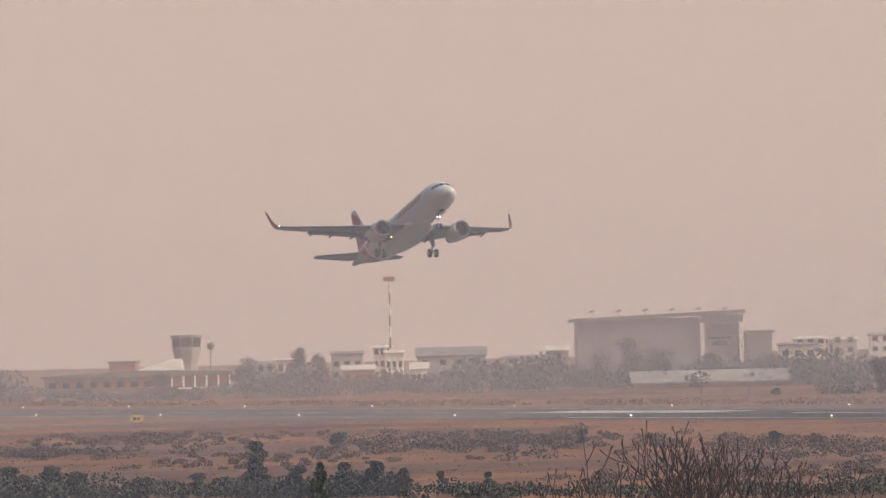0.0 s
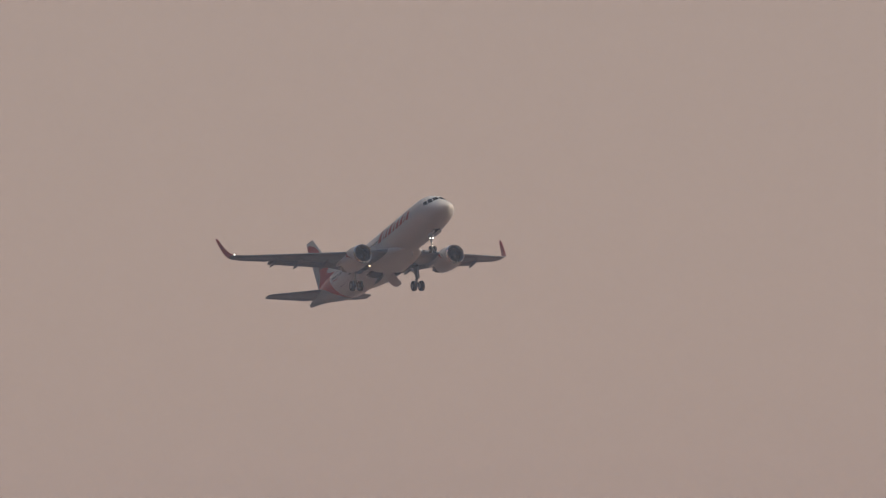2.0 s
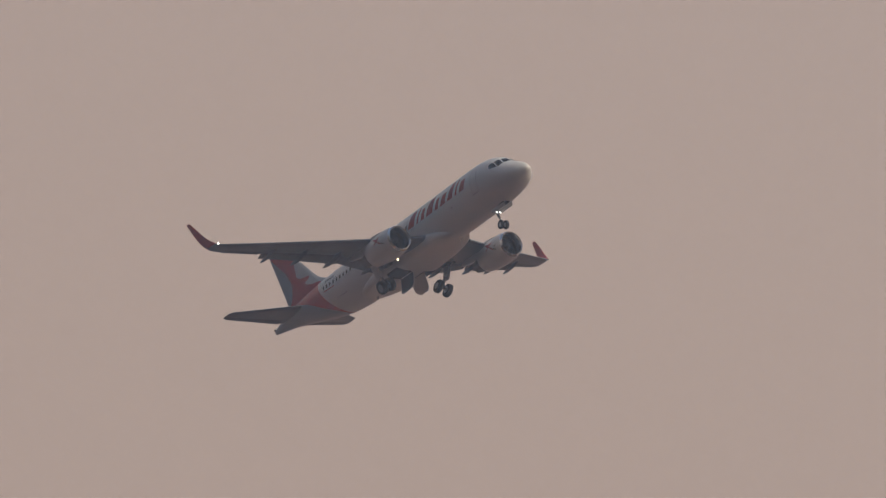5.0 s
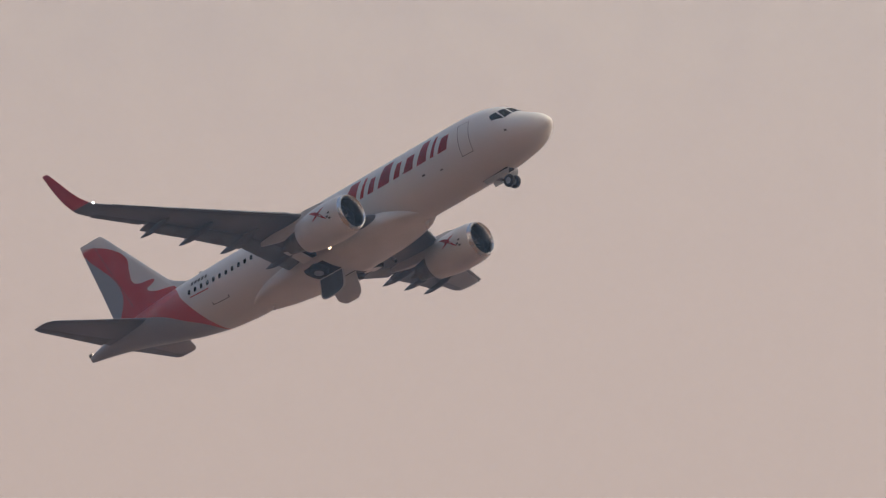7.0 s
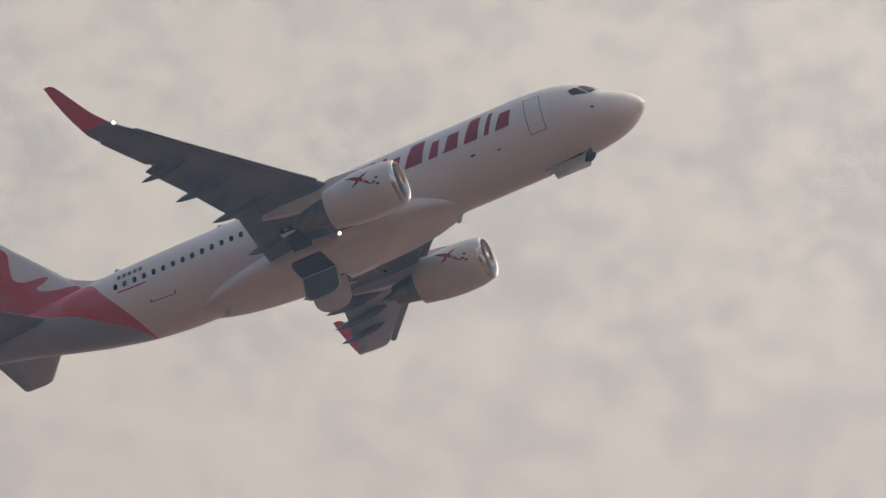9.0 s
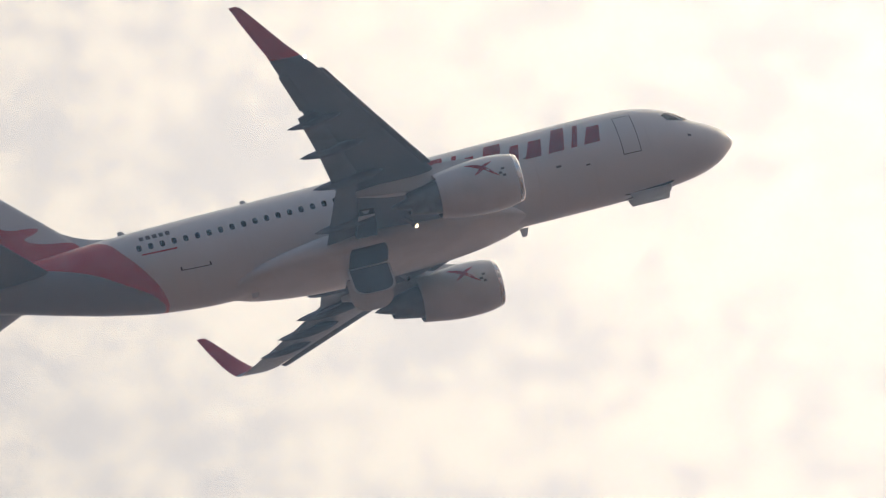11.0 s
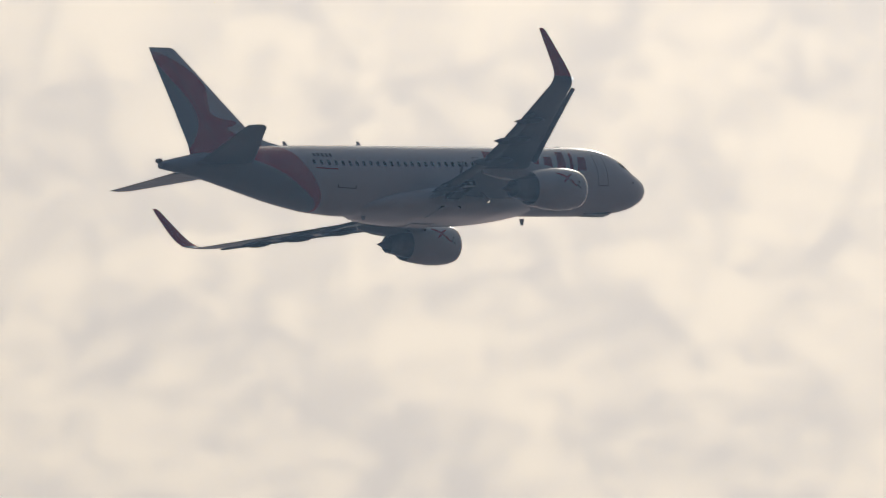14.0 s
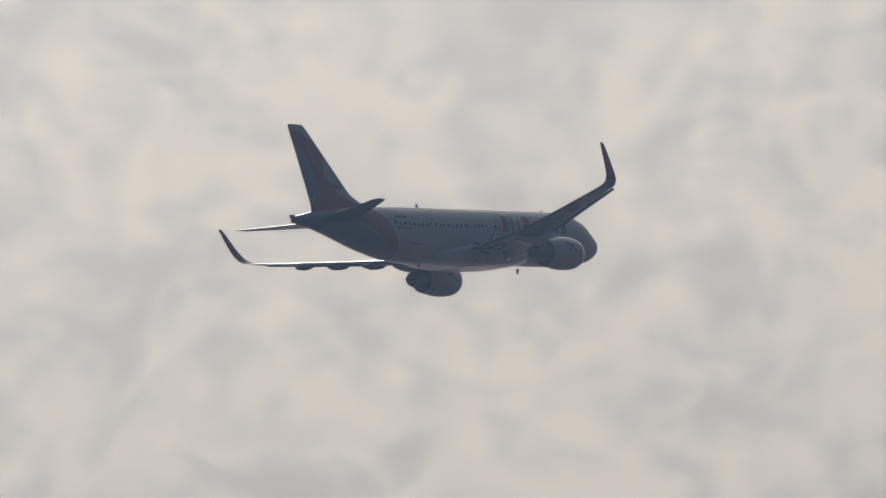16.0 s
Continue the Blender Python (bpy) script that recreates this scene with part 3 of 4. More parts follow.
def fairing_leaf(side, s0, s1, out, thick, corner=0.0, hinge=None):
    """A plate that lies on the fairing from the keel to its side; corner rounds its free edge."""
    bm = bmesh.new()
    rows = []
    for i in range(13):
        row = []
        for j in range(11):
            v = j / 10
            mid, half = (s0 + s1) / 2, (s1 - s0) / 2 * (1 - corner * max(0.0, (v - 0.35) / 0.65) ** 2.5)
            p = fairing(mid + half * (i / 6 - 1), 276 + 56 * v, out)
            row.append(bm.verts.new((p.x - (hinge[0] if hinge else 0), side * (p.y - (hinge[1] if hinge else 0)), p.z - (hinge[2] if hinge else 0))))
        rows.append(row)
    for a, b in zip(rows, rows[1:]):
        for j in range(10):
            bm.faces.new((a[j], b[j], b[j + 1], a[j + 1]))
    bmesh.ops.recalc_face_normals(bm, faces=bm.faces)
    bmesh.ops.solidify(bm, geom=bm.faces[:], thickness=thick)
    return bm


DOOR_HINGE = (18 - 17.7, 0.52, -2.33)


def build_airliner():
    plane = empty("airliner")
    tagged(plane, "white twin-engine jet airliner with red livery, climbing in flight", "airplane")
    stations = sorted(set([round(0.05 * i, 3) for i in range(-2, 30)] + [1.5 + 0.25 * i for i in range(20)] + [6.5 + i for i in range(17)] + [24 + 0.5 * i for i in range(27)] + [37.3, 37.6]))
    bm = bmesh.new()
    loft(bm, [[hull(s, 360 * i / 56) for i in range(56)] for s in stations])
    body = smooth(part("fuselage", bm, MAT["body"], plane, "white fuselage with a red band and grey tail"), 40)
    bm = bmesh.new()
    rod(bm, (18 - 37.45, 0, 0.94), (18 - 37.75, 0, 0.95), 0.16, 0.13, 16)
    part("tail_exhaust", bm, MAT["hot"], body)
    # belly fairing round the wing root
    rings = [[fairing(s, 360 * i / 40) for i in range(40)] for s in [10.1, 10.25] + [10.5 + 0.5 * i for i in range(27)] + [23.75]]
    smooth(part("belly_fairing", loft(bmesh.new(), rings), MAT["white"], plane), 50)
    for side in (-1, 1):
        build_wing(plane, side)
        build_engine(plane, side)
        build_tailplane(plane, side)
    build_fin(plane)
    # wheel bays: near-black plates on the fairing, their inner shade put into the colour
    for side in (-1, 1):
        part("wheel_bay_shade", fairing_leaf(side, 16.8, 18.6, 0.006, 0.01, 0.15), MAT["dark"], plane, "dark plate painted as the shaded main wheel bay")
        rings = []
        for y in (1.9, 2.6, 3.3, 3.95):  # solid near-black block under the wing, coloured as the leg slot's shade
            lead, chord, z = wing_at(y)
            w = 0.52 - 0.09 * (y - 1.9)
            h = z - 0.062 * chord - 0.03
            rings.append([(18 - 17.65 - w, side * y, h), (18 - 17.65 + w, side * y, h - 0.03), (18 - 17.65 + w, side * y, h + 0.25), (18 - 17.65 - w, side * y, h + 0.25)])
        part("leg_bay_shade", loft(bmesh.new(), rings), MAT["dark"], plane, "dark block painted as the shaded gear leg slot")
    # solid near-black box whose colour stands for shade in the nose bay
    part("nose_bay_shade", box(bmesh.new(), (18 - 5.5, -0.32, -1.80), (18 - 3.5, 0.32, -1.5), 0.04), MAT["dark"], plane, "dark block painted as the shaded nose wheel bay")
    # flight-deck panes
    for side in (-1, 1):
        for c in (((1.72, 4), (2.28, 3), (2.36, 24), (1.78, 34)), ((1.80, 38), (2.40, 28), (2.62, 44), (2.05, 60)), ((2.12, 62), (2.70, 47), (3.05, 58), (2.85, 70))):
            bm = skin_patch(bmesh.new(), [(s, side * a) for s, a in c], 0.012, (4, 4))
            bmesh.ops.solidify(bm, geom=bm.faces[:], thickness=0.02)
            part("cockpit_window", bm, MAT["glass"], body, "dark flight-deck pane")
    # cabin windows share one pane mesh
    a0, a1 = angle_at(0.62), angle_at(0.28)
    bm = bmesh.new()
    ring = [bm.verts.new((0.115 * math.copysign(abs(math.cos(t)) ** 0.6, math.cos(t)), 0, 0.17 * math.copysign(abs(math.sin(t)) ** 0.6, math.sin(t)))) for t in [2 * math.pi * i / 12 for i in range(12)]]
    bm.faces.new(ring)
    bmesh.ops.solidify(bm, geom=bm.faces[:], thickness=0.02)
    pane = None
    for side in (-1, 1):
        for i in range(40):
            s = 6.75 + 0.533 * i
            p = hull(s, side * (a0 + a1) / 2, 0.006 if s > 14.5 else -0.012)
            m = Matrix.Translation(p) @ pose(0, 0, 0, side * math.degrees(math.asin(0.45 / 2.07)))
            if pane is None:
                pane = part("cabin_window", bm, MAT["glass"], body, "small dark cabin window")
                pane.matrix_basis = m
            else:
                ob = new("cabin_window", pane.data)
                ob.parent, ob.matrix_basis = body, m
                tagged(ob, "small dark cabin window")
    # cabin doors as raised seals
    for side in (-1, 1):
        for s0, s1, z0, z1 in ((4.45, 5.3, -0.75, 1.15), (13.6, 14.1, -0.1, 0.95), (14.6, 15.1, -0.1, 0.95)):
            mid = (s0 + s1) / 2
            b0, b1 = angle_at(z1, mid), angle_at(z0, mid)
            bm = bmesh.new()
            w, da = 0.035, 1.0
            for c in (((s0, b0), (s1, b0), (s1, b0 + da), (s0, b0 + da)), ((s0, b1), (s1, b1), (s1, b1 + da), (s0, b1 + da)),
                      ((s0, b0), (s0 + w, b0), (s0 + w, b1), (s0, b1)), ((s1 - w, b0), (s1, b0), (s1, b1 + da), (s1 - w, b1 + da))):
                skin_patch(bm, [(s, side * a) for s, a in c], 0.008, (3, 8))
            bmesh.ops.solidify(bm, geom=bm.faces[:], thickness=0.01)
            part("door_seal", bm, MAT["line"], body, "thin dark outline of a cabin door")
        # lower hold door and small plates
        for s0, s1, b0, b1 in ((24.6, 26.0, 118, 119.2), (24.6, 24.68, 114, 118), (25.92, 26.0, 114, 118), (8.2, 8.45, 105, 108), (9.6, 9.75, 84, 86), (10.3, 10.42, 82, 84), (2.0, 2.16, 92, 97), (6.9, 7.1, 112, 114)):
            bm = skin_patch(bmesh.new(), [(s0, side * b0), (s1, side * b0), (s1, side * b1), (s0, side * b1)], 0.006, (3, 2))
            bmesh.ops.solidify(bm, geom=bm.faces[:], thickness=0.008)
            part("hull_plate", bm, MAT["line"], body)
    # the airline's name, as plain slanted red blocks
    shapes = ((0.95, 1.28), (0.28, 1.20), (0.50, 0.90), (0.95, 1.28), (0.50, 0.90), (0.74, 0.90), (0.74, 1.28), (0.28, 1.20), (0.74, 0.90))
    for side in (-1, 1):
        at = 14.35 if side < 0 else 5.80  # the title reads forward on one side and aft on the other
        step = -1 if side < 0 else 1
        for wide, tall in shapes:
            rows = 10
            bm = bmesh.new()
            verts = []
            for i in range(rows + 1):
                v = i / rows
                z = 0.10 + tall * v
                slant = 0.34 * (v * tall - 0.45)
                l, r = 0.12 * wide * v, wide * (1 - 0.10 * v)
                verts.append([bm.verts.new(hull(at + step * (q + slant), side * angle_at(z), 0.014)) for q in (l, (2 * l + r) / 3, (l + 2 * r) / 3, r)])
            for a, b in zip(verts, verts[1:]):
                for j in range(3):
                    bm.faces.new((a[j], a[j + 1], b[j + 1], b[j]))
            bmesh.ops.solidify(bm, geom=bm.faces[:], thickness=0.006)
            part("title_shape", bm, MAT["red"], body, "plain red shape of the painted title")
            at += step * (wide + 0.33)
        # registration and small note behind, as bars
        for i in range(5):
            s0 = 26.0 + 0.30 * i
            bm = skin_patch(bmesh.new(), [(s0, side * angle_at(1.12)), (s0 + 0.2, side * angle_at(1.12)), (s0 + 0.2, side * angle_at(0.86)), (s0, side * angle_at(0.86))], 0.01, (2, 3))
            bmesh.ops.solidify(bm, geom=bm.faces[:], thickness=0.005)
            part("registration_bar", bm, MAT["line"], body, "plain dark bar")
        bm = skin_patch(bmesh.new(), [(25.9, side * angle_at(0.10)), (27.5, side * angle_at(0.10)), (27.5, side * angle_at(0.02)), (25.9, side * angle_at(0.02))], 0.01, (4, 2))
        bmesh.ops.solidify(bm, geom=bm.faces[:], thickness=0.005)
        part("note_bar", bm, MAT["red"], body, "thin plain red bar")
    # blade aerials
    for s, z, h in ((5.9, 2.04, 0.42), (21.9, 2.05, 0.36), (27.6, 2.02, 0.30), (10.1, -2.1, -0.40), (22.6, -2.0, -0.34)):
        rings = []
        for u in (0, 1):
            c = 0.42 - 0.2 * u
            rings.append([(18 - s - c * k - 0.18 * u, w, z + h * u) for k, w in ((0, 0), (0.4, 0.03), (1, 0), (0.4, -0.03))])
        part("blade_aerial", loft(bmesh.new(), rings), MAT["white"], body)
    # lamps in the wing roots
    for side in (-1, 1):
        bm = bmesh.new()
        bmesh.ops.create_uvsphere(bm, u_segments=12, v_segments=8, radius=0.10, matrix=Matrix.Translation((18 - 15.5, 2.85 * side, -1.95)))
        lamp = part("landing_lamp", rod(bmesh.new(), (18 - 15.95, 2.85 * side, -1.45), (18 - 15.52, 2.85 * side, -1.95), 0.09, 0.13, 16), MAT["strut"], plane)
        part("lens", bm, MAT["lamp" if side < 0 else "glass"], lamp, "bright warm landing lamp lens" if side < 0 else "unlit landing lamp lens")
    gears = {"left": build_main_gear(plane, 1), "right": build_main_gear(plane, -1), "nose": build_nose_gear(plane)}
    doors = {}
    for key, side in (("left", 1), ("right", -1)):
        hinge = part("main_gear_door", fairing_leaf(side, 16.72, 18.68, 0.05, 0.035, 0.55, DOOR_HINGE), MAT["white"], plane, "white main gear bay door")
        hinge.location = (DOOR_HINGE[0], DOOR_HINGE[1] * side, DOOR_HINGE[2])
        part("liner", fairing_leaf(side, 16.82, 18.58, -0.01, 0.02, 0.55, DOOR_HINGE), MAT["flap"], hinge, "grey ribbed inner skin")
        doors[key] = smooth(hinge, 40)
    for key, side in (("nose_left", 1), ("nose_right", -1)):
        hinge = part("nose_gear_door", curved_door(1.95, 0.36, 0.03, side), MAT["white"], plane, "white nose gear bay door")
        hinge.location = (18 - 4.3, 0.36 * side, -1.80)
        doors[key] = smooth(hinge, 40)
    return plane, gears, doors


# ---- the airfield ----
def haze_material(name, colour, share, top=None):
    """Thin smog that scatters a share of the daylight, from before and from behind; with a top it thins with height."""
    mat = bpy.data.materials.new(name)
    mat.use_nodes = True
    n = Nodes(mat.node_tree)
    d, t = n.add("ShaderNodeBsdfDiffuse"), n.add("ShaderNodeBsdfTranslucent")
    for b in (d, t):
        b.inputs[0].default_value = (*colour, 1)
    both, m = n.add("ShaderNodeMixShader"), n.add("ShaderNodeMixShader")
    both.inputs[0].default_value = 0.6
    n.tree.links.new(d.outputs[0], both.inputs[1])
    n.tree.links.new(t.outputs[0], both.inputs[2])
    if top:
        sp = n.add("ShaderNodeSeparateXYZ")
        n.put(sp.inputs[0], n.add("ShaderNodeTexCoord").outputs["Object"])
        n.put(m.inputs[0], n.math("MULTIPLY", n.ramp(sp.outputs[2], top, 1.0), share))
    else:
        m.inputs[0].default_value = share
    n.tree.links.new(n.add("ShaderNodeBsdfTransparent").outputs[0], m.inputs[1])
    n.tree.links.new(both.outputs[0], m.inputs[2])
    n.tree.links.new(m.outputs[0], n.add("ShaderNodeOutputMaterial").inputs[0])
    return mat


def leaf_material(name, a, b):
    mat = bpy.data.materials.new(name)
    mat.use_nodes = True
    n = Nodes(mat.node_tree)
    p = n.add("ShaderNodeBsdfPrincipled")
    geo = n.add("ShaderNodeNewGeometry")
    n.put(p.inputs["Base Color"], n.mix(geo.outputs["Random Per Island"], a, b))
    p.inputs["Roughness"].default_value = 0.7
    n.tree.links.new(p.outputs[0], n.add("ShaderNodeOutputMaterial").inputs[0])
    return mat


MAT.update({
    "grass": material("dry_grass_field", (0.185, 0.092, 0.054), 0.95, scale=0.021, second=(0.085, 0.056, 0.048), detail_scale=0.25, spread=(0.40, 0.60), bump=0.05, shine=0.08),
    "asphalt": material("worn_asphalt", (0.075, 0.07, 0.074), 0.9, scale=0.03, second=(0.045, 0.044, 0.048), detail_scale=1.5, shine=0.08),
    "marking": material("worn_white_marking", (0.5, 0.48, 0.46), 0.8, grain=0.5, scale=0.2),
    "haze": haze_material("low_smog", (0.98, 0.91, 0.92), 0.205, 60.0),
    "air": haze_material("bluish_air", (0.66, 0.78, 1.0), 0.07),
    "straw": leaf_material("dry_straw_blades", (0.19, 0.107, 0.069), (0.15, 0.088, 0.06)),
    "scrub": leaf_material("dry_brown_scrub", (0.10, 0.066, 0.052), (0.125, 0.080, 0.060)),
    "shrub": leaf_material("dusty_shrub_leaves", (0.052, 0.054, 0.046), (0.070, 0.066, 0.054)),
    "tree": leaf_material("dusty_tree_leaves", (0.035, 0.045, 0.04), (0.06, 0.062, 0.055)),
    "needle": leaf_material("dark_conifer_needles", (0.025, 0.035, 0.015), (0.06, 0.065, 0.025)),
    "bark": material("dark_bark", (0.062, 0.034, 0.025), 0.9, grain=0.45, scale=3.0, bump=0.01),
    "plaster": material("cream_plaster", (0.55, 0.47, 0.40), 0.85, grain=0.2, scale=0.3),
    "brick": material("red_brick_wall", (0.36, 0.16, 0.11), 0.85, grain=0.3, scale=0.4),
    "concrete": material("grey_concrete", (0.36, 0.33, 0.31), 0.85, grain=0.25, scale=0.2),
    "hangar_wall": material("dull_grey_cladding", (0.20, 0.18, 0.17), 0.8, grain=0.25, scale=0.15),
    "roof": material("weathered_metal_roof", (0.17, 0.15, 0.14), 0.6, grain=0.3, scale=0.15),
    "tin": material("pale_tin_roof", (0.52, 0.48, 0.44), 0.55, grain=0.25, scale=0.2),
    "pane": material("dark_building_glass", (0.03, 0.035, 0.04), 0.1, grain=0.2, scale=0.5),
    "bright": material("white_painted_wall", (0.78, 0.74, 0.68), 0.8, grain=0.15, scale=0.3),
    "yellow": material("yellow_sign_face", (0.62, 0.46, 0.12), 0.6, grain=0.12, scale=2.0),
    "black": material("black_sign_paint", (0.02, 0.02, 0.02), 0.7, grain=0.2, scale=2.0),
    "edge_lamp": glow_material("runway_edge_glow", (1.0, 0.93, 0.85), 3.0),
})


def structure(name, bm, mat, label, category):
    return tagged(part(name, bm, mat, None), label, category, kind="structure")


def sheet(bm, corners, z):
    bm.faces.new([bm.verts.new((x, y, z)) for x, y in corners])
    return bm


def flat_strip(bm, start, way, length, near, far, z):
    """A strip along way whose sides lie near and far metres to its left."""
    u = Vector(way).normalized()
    n = Vector((-u.y, u.x))
    o = Vector(start)
    return sheet(bm, [tuple(o + n * near), tuple(o + u * length + n * near), tuple(o + u * length + n * far), tuple(o + n * far)], z)


RUNWAY_WAY = Vector((math.cos(radians(-69.6)), math.sin(radians(-69.6))))
RUNWAY_LEFT = Vector((-RUNWAY_WAY.y, RUNWAY_WAY.x))
FAR_LAMP = Vector((-74.0, 1263.2))  # one lamp of the far row; the rows are 49.9 m apart


def build_ground():
    bm = bmesh.new()
    bmesh.ops.create_grid(bm, x_segments=60, y_segments=60, size=4800)
    structure("ground", bm, MAT["grass"], "flat dry brown grassland of an airfield", "ground")
    start = FAR_LAMP - RUNWAY_WAY * 900
    bm = flat_strip(bmesh.new(), start, RUNWAY_WAY, 3200, -52.5, 3.0, 0.05)
    structure("runway", bm, MAT["asphalt"], "long grey asphalt runway with worn markings", "runway")
    bm = bmesh.new()
    flat_strip(bm, start, RUNWAY_WAY, 3200, -47.8, -46.9, 0.06)
    flat_strip(bm, start, RUNWAY_WAY, 3200, -2.9, -2.0, 0.06)
    for i in range(60):
        flat_strip(bm, start + RUNWAY_WAY * (i * 50), RUNWAY_WAY, 30, -25.4, -24.5, 0.06)
    for k in range(3):
        flat_strip(bm, FAR_LAMP + RUNWAY_WAY * (305 + 2 * k), RUNWAY_WAY, 60, -18.0 - 4 * k, -14.8 - 4 * k, 0.06)
    structure("runway_marking", bm, MAT["marking"], "worn white runway lines", "marking")


def build_edge_lamp():
    lamp = empty("runway_edge_lamp")
    tagged(lamp, "small glowing white runway edge lamp on a stem", "lamp", "runway edge lamps")
    part("stem", rod(bmesh.new(), (0, 0, 0), (0, 0, 0.3), 0.04, sides=8), MAT["yellow"], lamp)
    bm = bmesh.new()
    bmesh.ops.create_uvsphere(bm, u_segments=10, v_segments=7, radius=0.085, matrix=Matrix.Translation((0, 0, 0.36)))
    part("lens", bm, MAT["edge_lamp"], lamp)
    return lamp


def place_edge_lamps():
    first = None
    for i in range(-3, 12):
        for off, shift in ((0.0, 0.0), (-49.9, -10.7)):
            p = FAR_LAMP + RUNWAY_WAY * (60 * i + shift) + RUNWAY_LEFT * off
            m = Matrix.Translation((p.x, p.y, 0.05))
            if first is None:
                first = build_edge_lamp()
                first.matrix_basis = m
            else:
                copy_thing(first, m)


def leaf_cloud(bm, centre, spread, count, size, rng, flat=0.6):
    """Scatters small tilted leaf clumps in a lumpy mass."""
    cx, cy, cz = centre
    for _ in range(count):
        while True:
            p = [rng.uniform(-1, 1) for _ in range(3)]
            r = p[0]**2 + p[1]**2 + p[2]**2
            if 0.12 < r < 1:
                break
        q = Vector((cx + p[0] * spread[0], cy + p[1] * spread[1], cz + p[2] * spread[2]))
        m = Matrix.Translation(q) @ Euler([rng.uniform(-3, 3) for _ in range(3)]).to_matrix().to_4x4()
        k = size * rng.uniform(0.5, 1.3)
        vs = [bm.verts.new(m @ Vector(c)) for c in ((-k, -k * flat, 0), (k * 0.9, -k * 0.5, 0), (k, k * flat, 0), (-k * 0.7, k * 0.8, 0))]
        bm.faces.new(vs)


def build_shrub(x, y, height, width, seed, name="shrub", mat="shrub", label="dusty grey-green shrub in dry grass"):
    rng = random.Random(seed)
    thing = empty(name, Matrix.Translation((x, y, 0)))
    tagged(thing, label, "shrub" if name == "shrub" else "tree")
    bm = bmesh.new()
    tips = []
    rod(bm, (0, 0, -0.05), (0, 0, height * 0.45), 0.035 * height, 0.02 * height, 8)
    for i in range(14):
        a = rng.uniform(0, 6.28)
        up = rng.uniform(0.10, 0.92)
        r = rng.uniform(0.12, 0.40) * width * (1.0 - 0.55 * max(0.0, up - 0.35))
        tip = (r * math.cos(a), r * math.sin(a), height * up)
        rod(bm, (0, 0, height * up * rng.uniform(0.2, 0.5)), tip, 0.014 * height, 0.005 * height, 6)
        tips.append(tip)
    part("trunk", bm, MAT["bark"], thing)
    bm = bmesh.new()
    for tx, ty, tz in tips + [(0, 0, height * 0.9), (0, 0, height * 0.6), (0, 0, height * 0.35), (0, 0, height * 0.12)]:
        k = rng.uniform(0.13, 0.24)
        low = max(tz, height * k * 0.5)
        leaf_cloud(bm, (tx, ty, low), (width * k, width * k, height * k * 0.7), 190, 0.016 * height + 0.022, rng)
    part("crown", bm, MAT[mat], thing)
    return thing


def build_far_woods():
    """The hazy belt of low trees behind the runway."""
    rng = random.Random(5)
    bm = bmesh.new()
    for i in range(900):
        y = 1385 + 330 * rng.random() ** 1.3
        p = Vector((rng.uniform(-0.075, 0.14) * y, y))
        h = rng.uniform(2.6, 5.4) * (1.0 + 0.30 * math.sin(p.x * 0.11) + 0.15 * math.sin(p.x * 0.37))
        if i % 3 == 0:
            p = FAR_LAMP + RUNWAY_WAY * rng.uniform(120, 560) + RUNWAY_LEFT * rng.uniform(80, 330)
            h *= 0.42 + 0.20 * math.sin(p.y * 0.05)
        if -0.060 < p.x / p.y < -0.026:  # low in front of the terminal
            h *= 0.38
        w = h * rng.uniform(0.6, 1.2)
        leaf_cloud(bm, (p.x, p.y, h * 0.45), (w, w, h * 0.55), 110, 0.11 + 0.045 * h, rng)
    tagged(part("far_woods", bm, MAT["tree"], None), "hazy belt of low trees beyond the runway", "woods", kind="stuff")
    bm = bmesh.new()
    for i in range(420):
        k = rng.uniform(20, 620)
        p = FAR_LAMP + RUNWAY_WAY * (k - 160) + RUNWAY_LEFT * rng.uniform(14, 40)
        h = rng.uniform(0.3, 0.8)
        leaf_cloud(bm, (p.x, p.y, h * 0.5), (h * 2.2, h * 2.2, h * 0.6), 40, 0.14, rng)
    tagged(part("verge_scrub", bm, MAT["straw"], None), "dry reddish scrub along the runway verge", "scrub", kind="stuff")


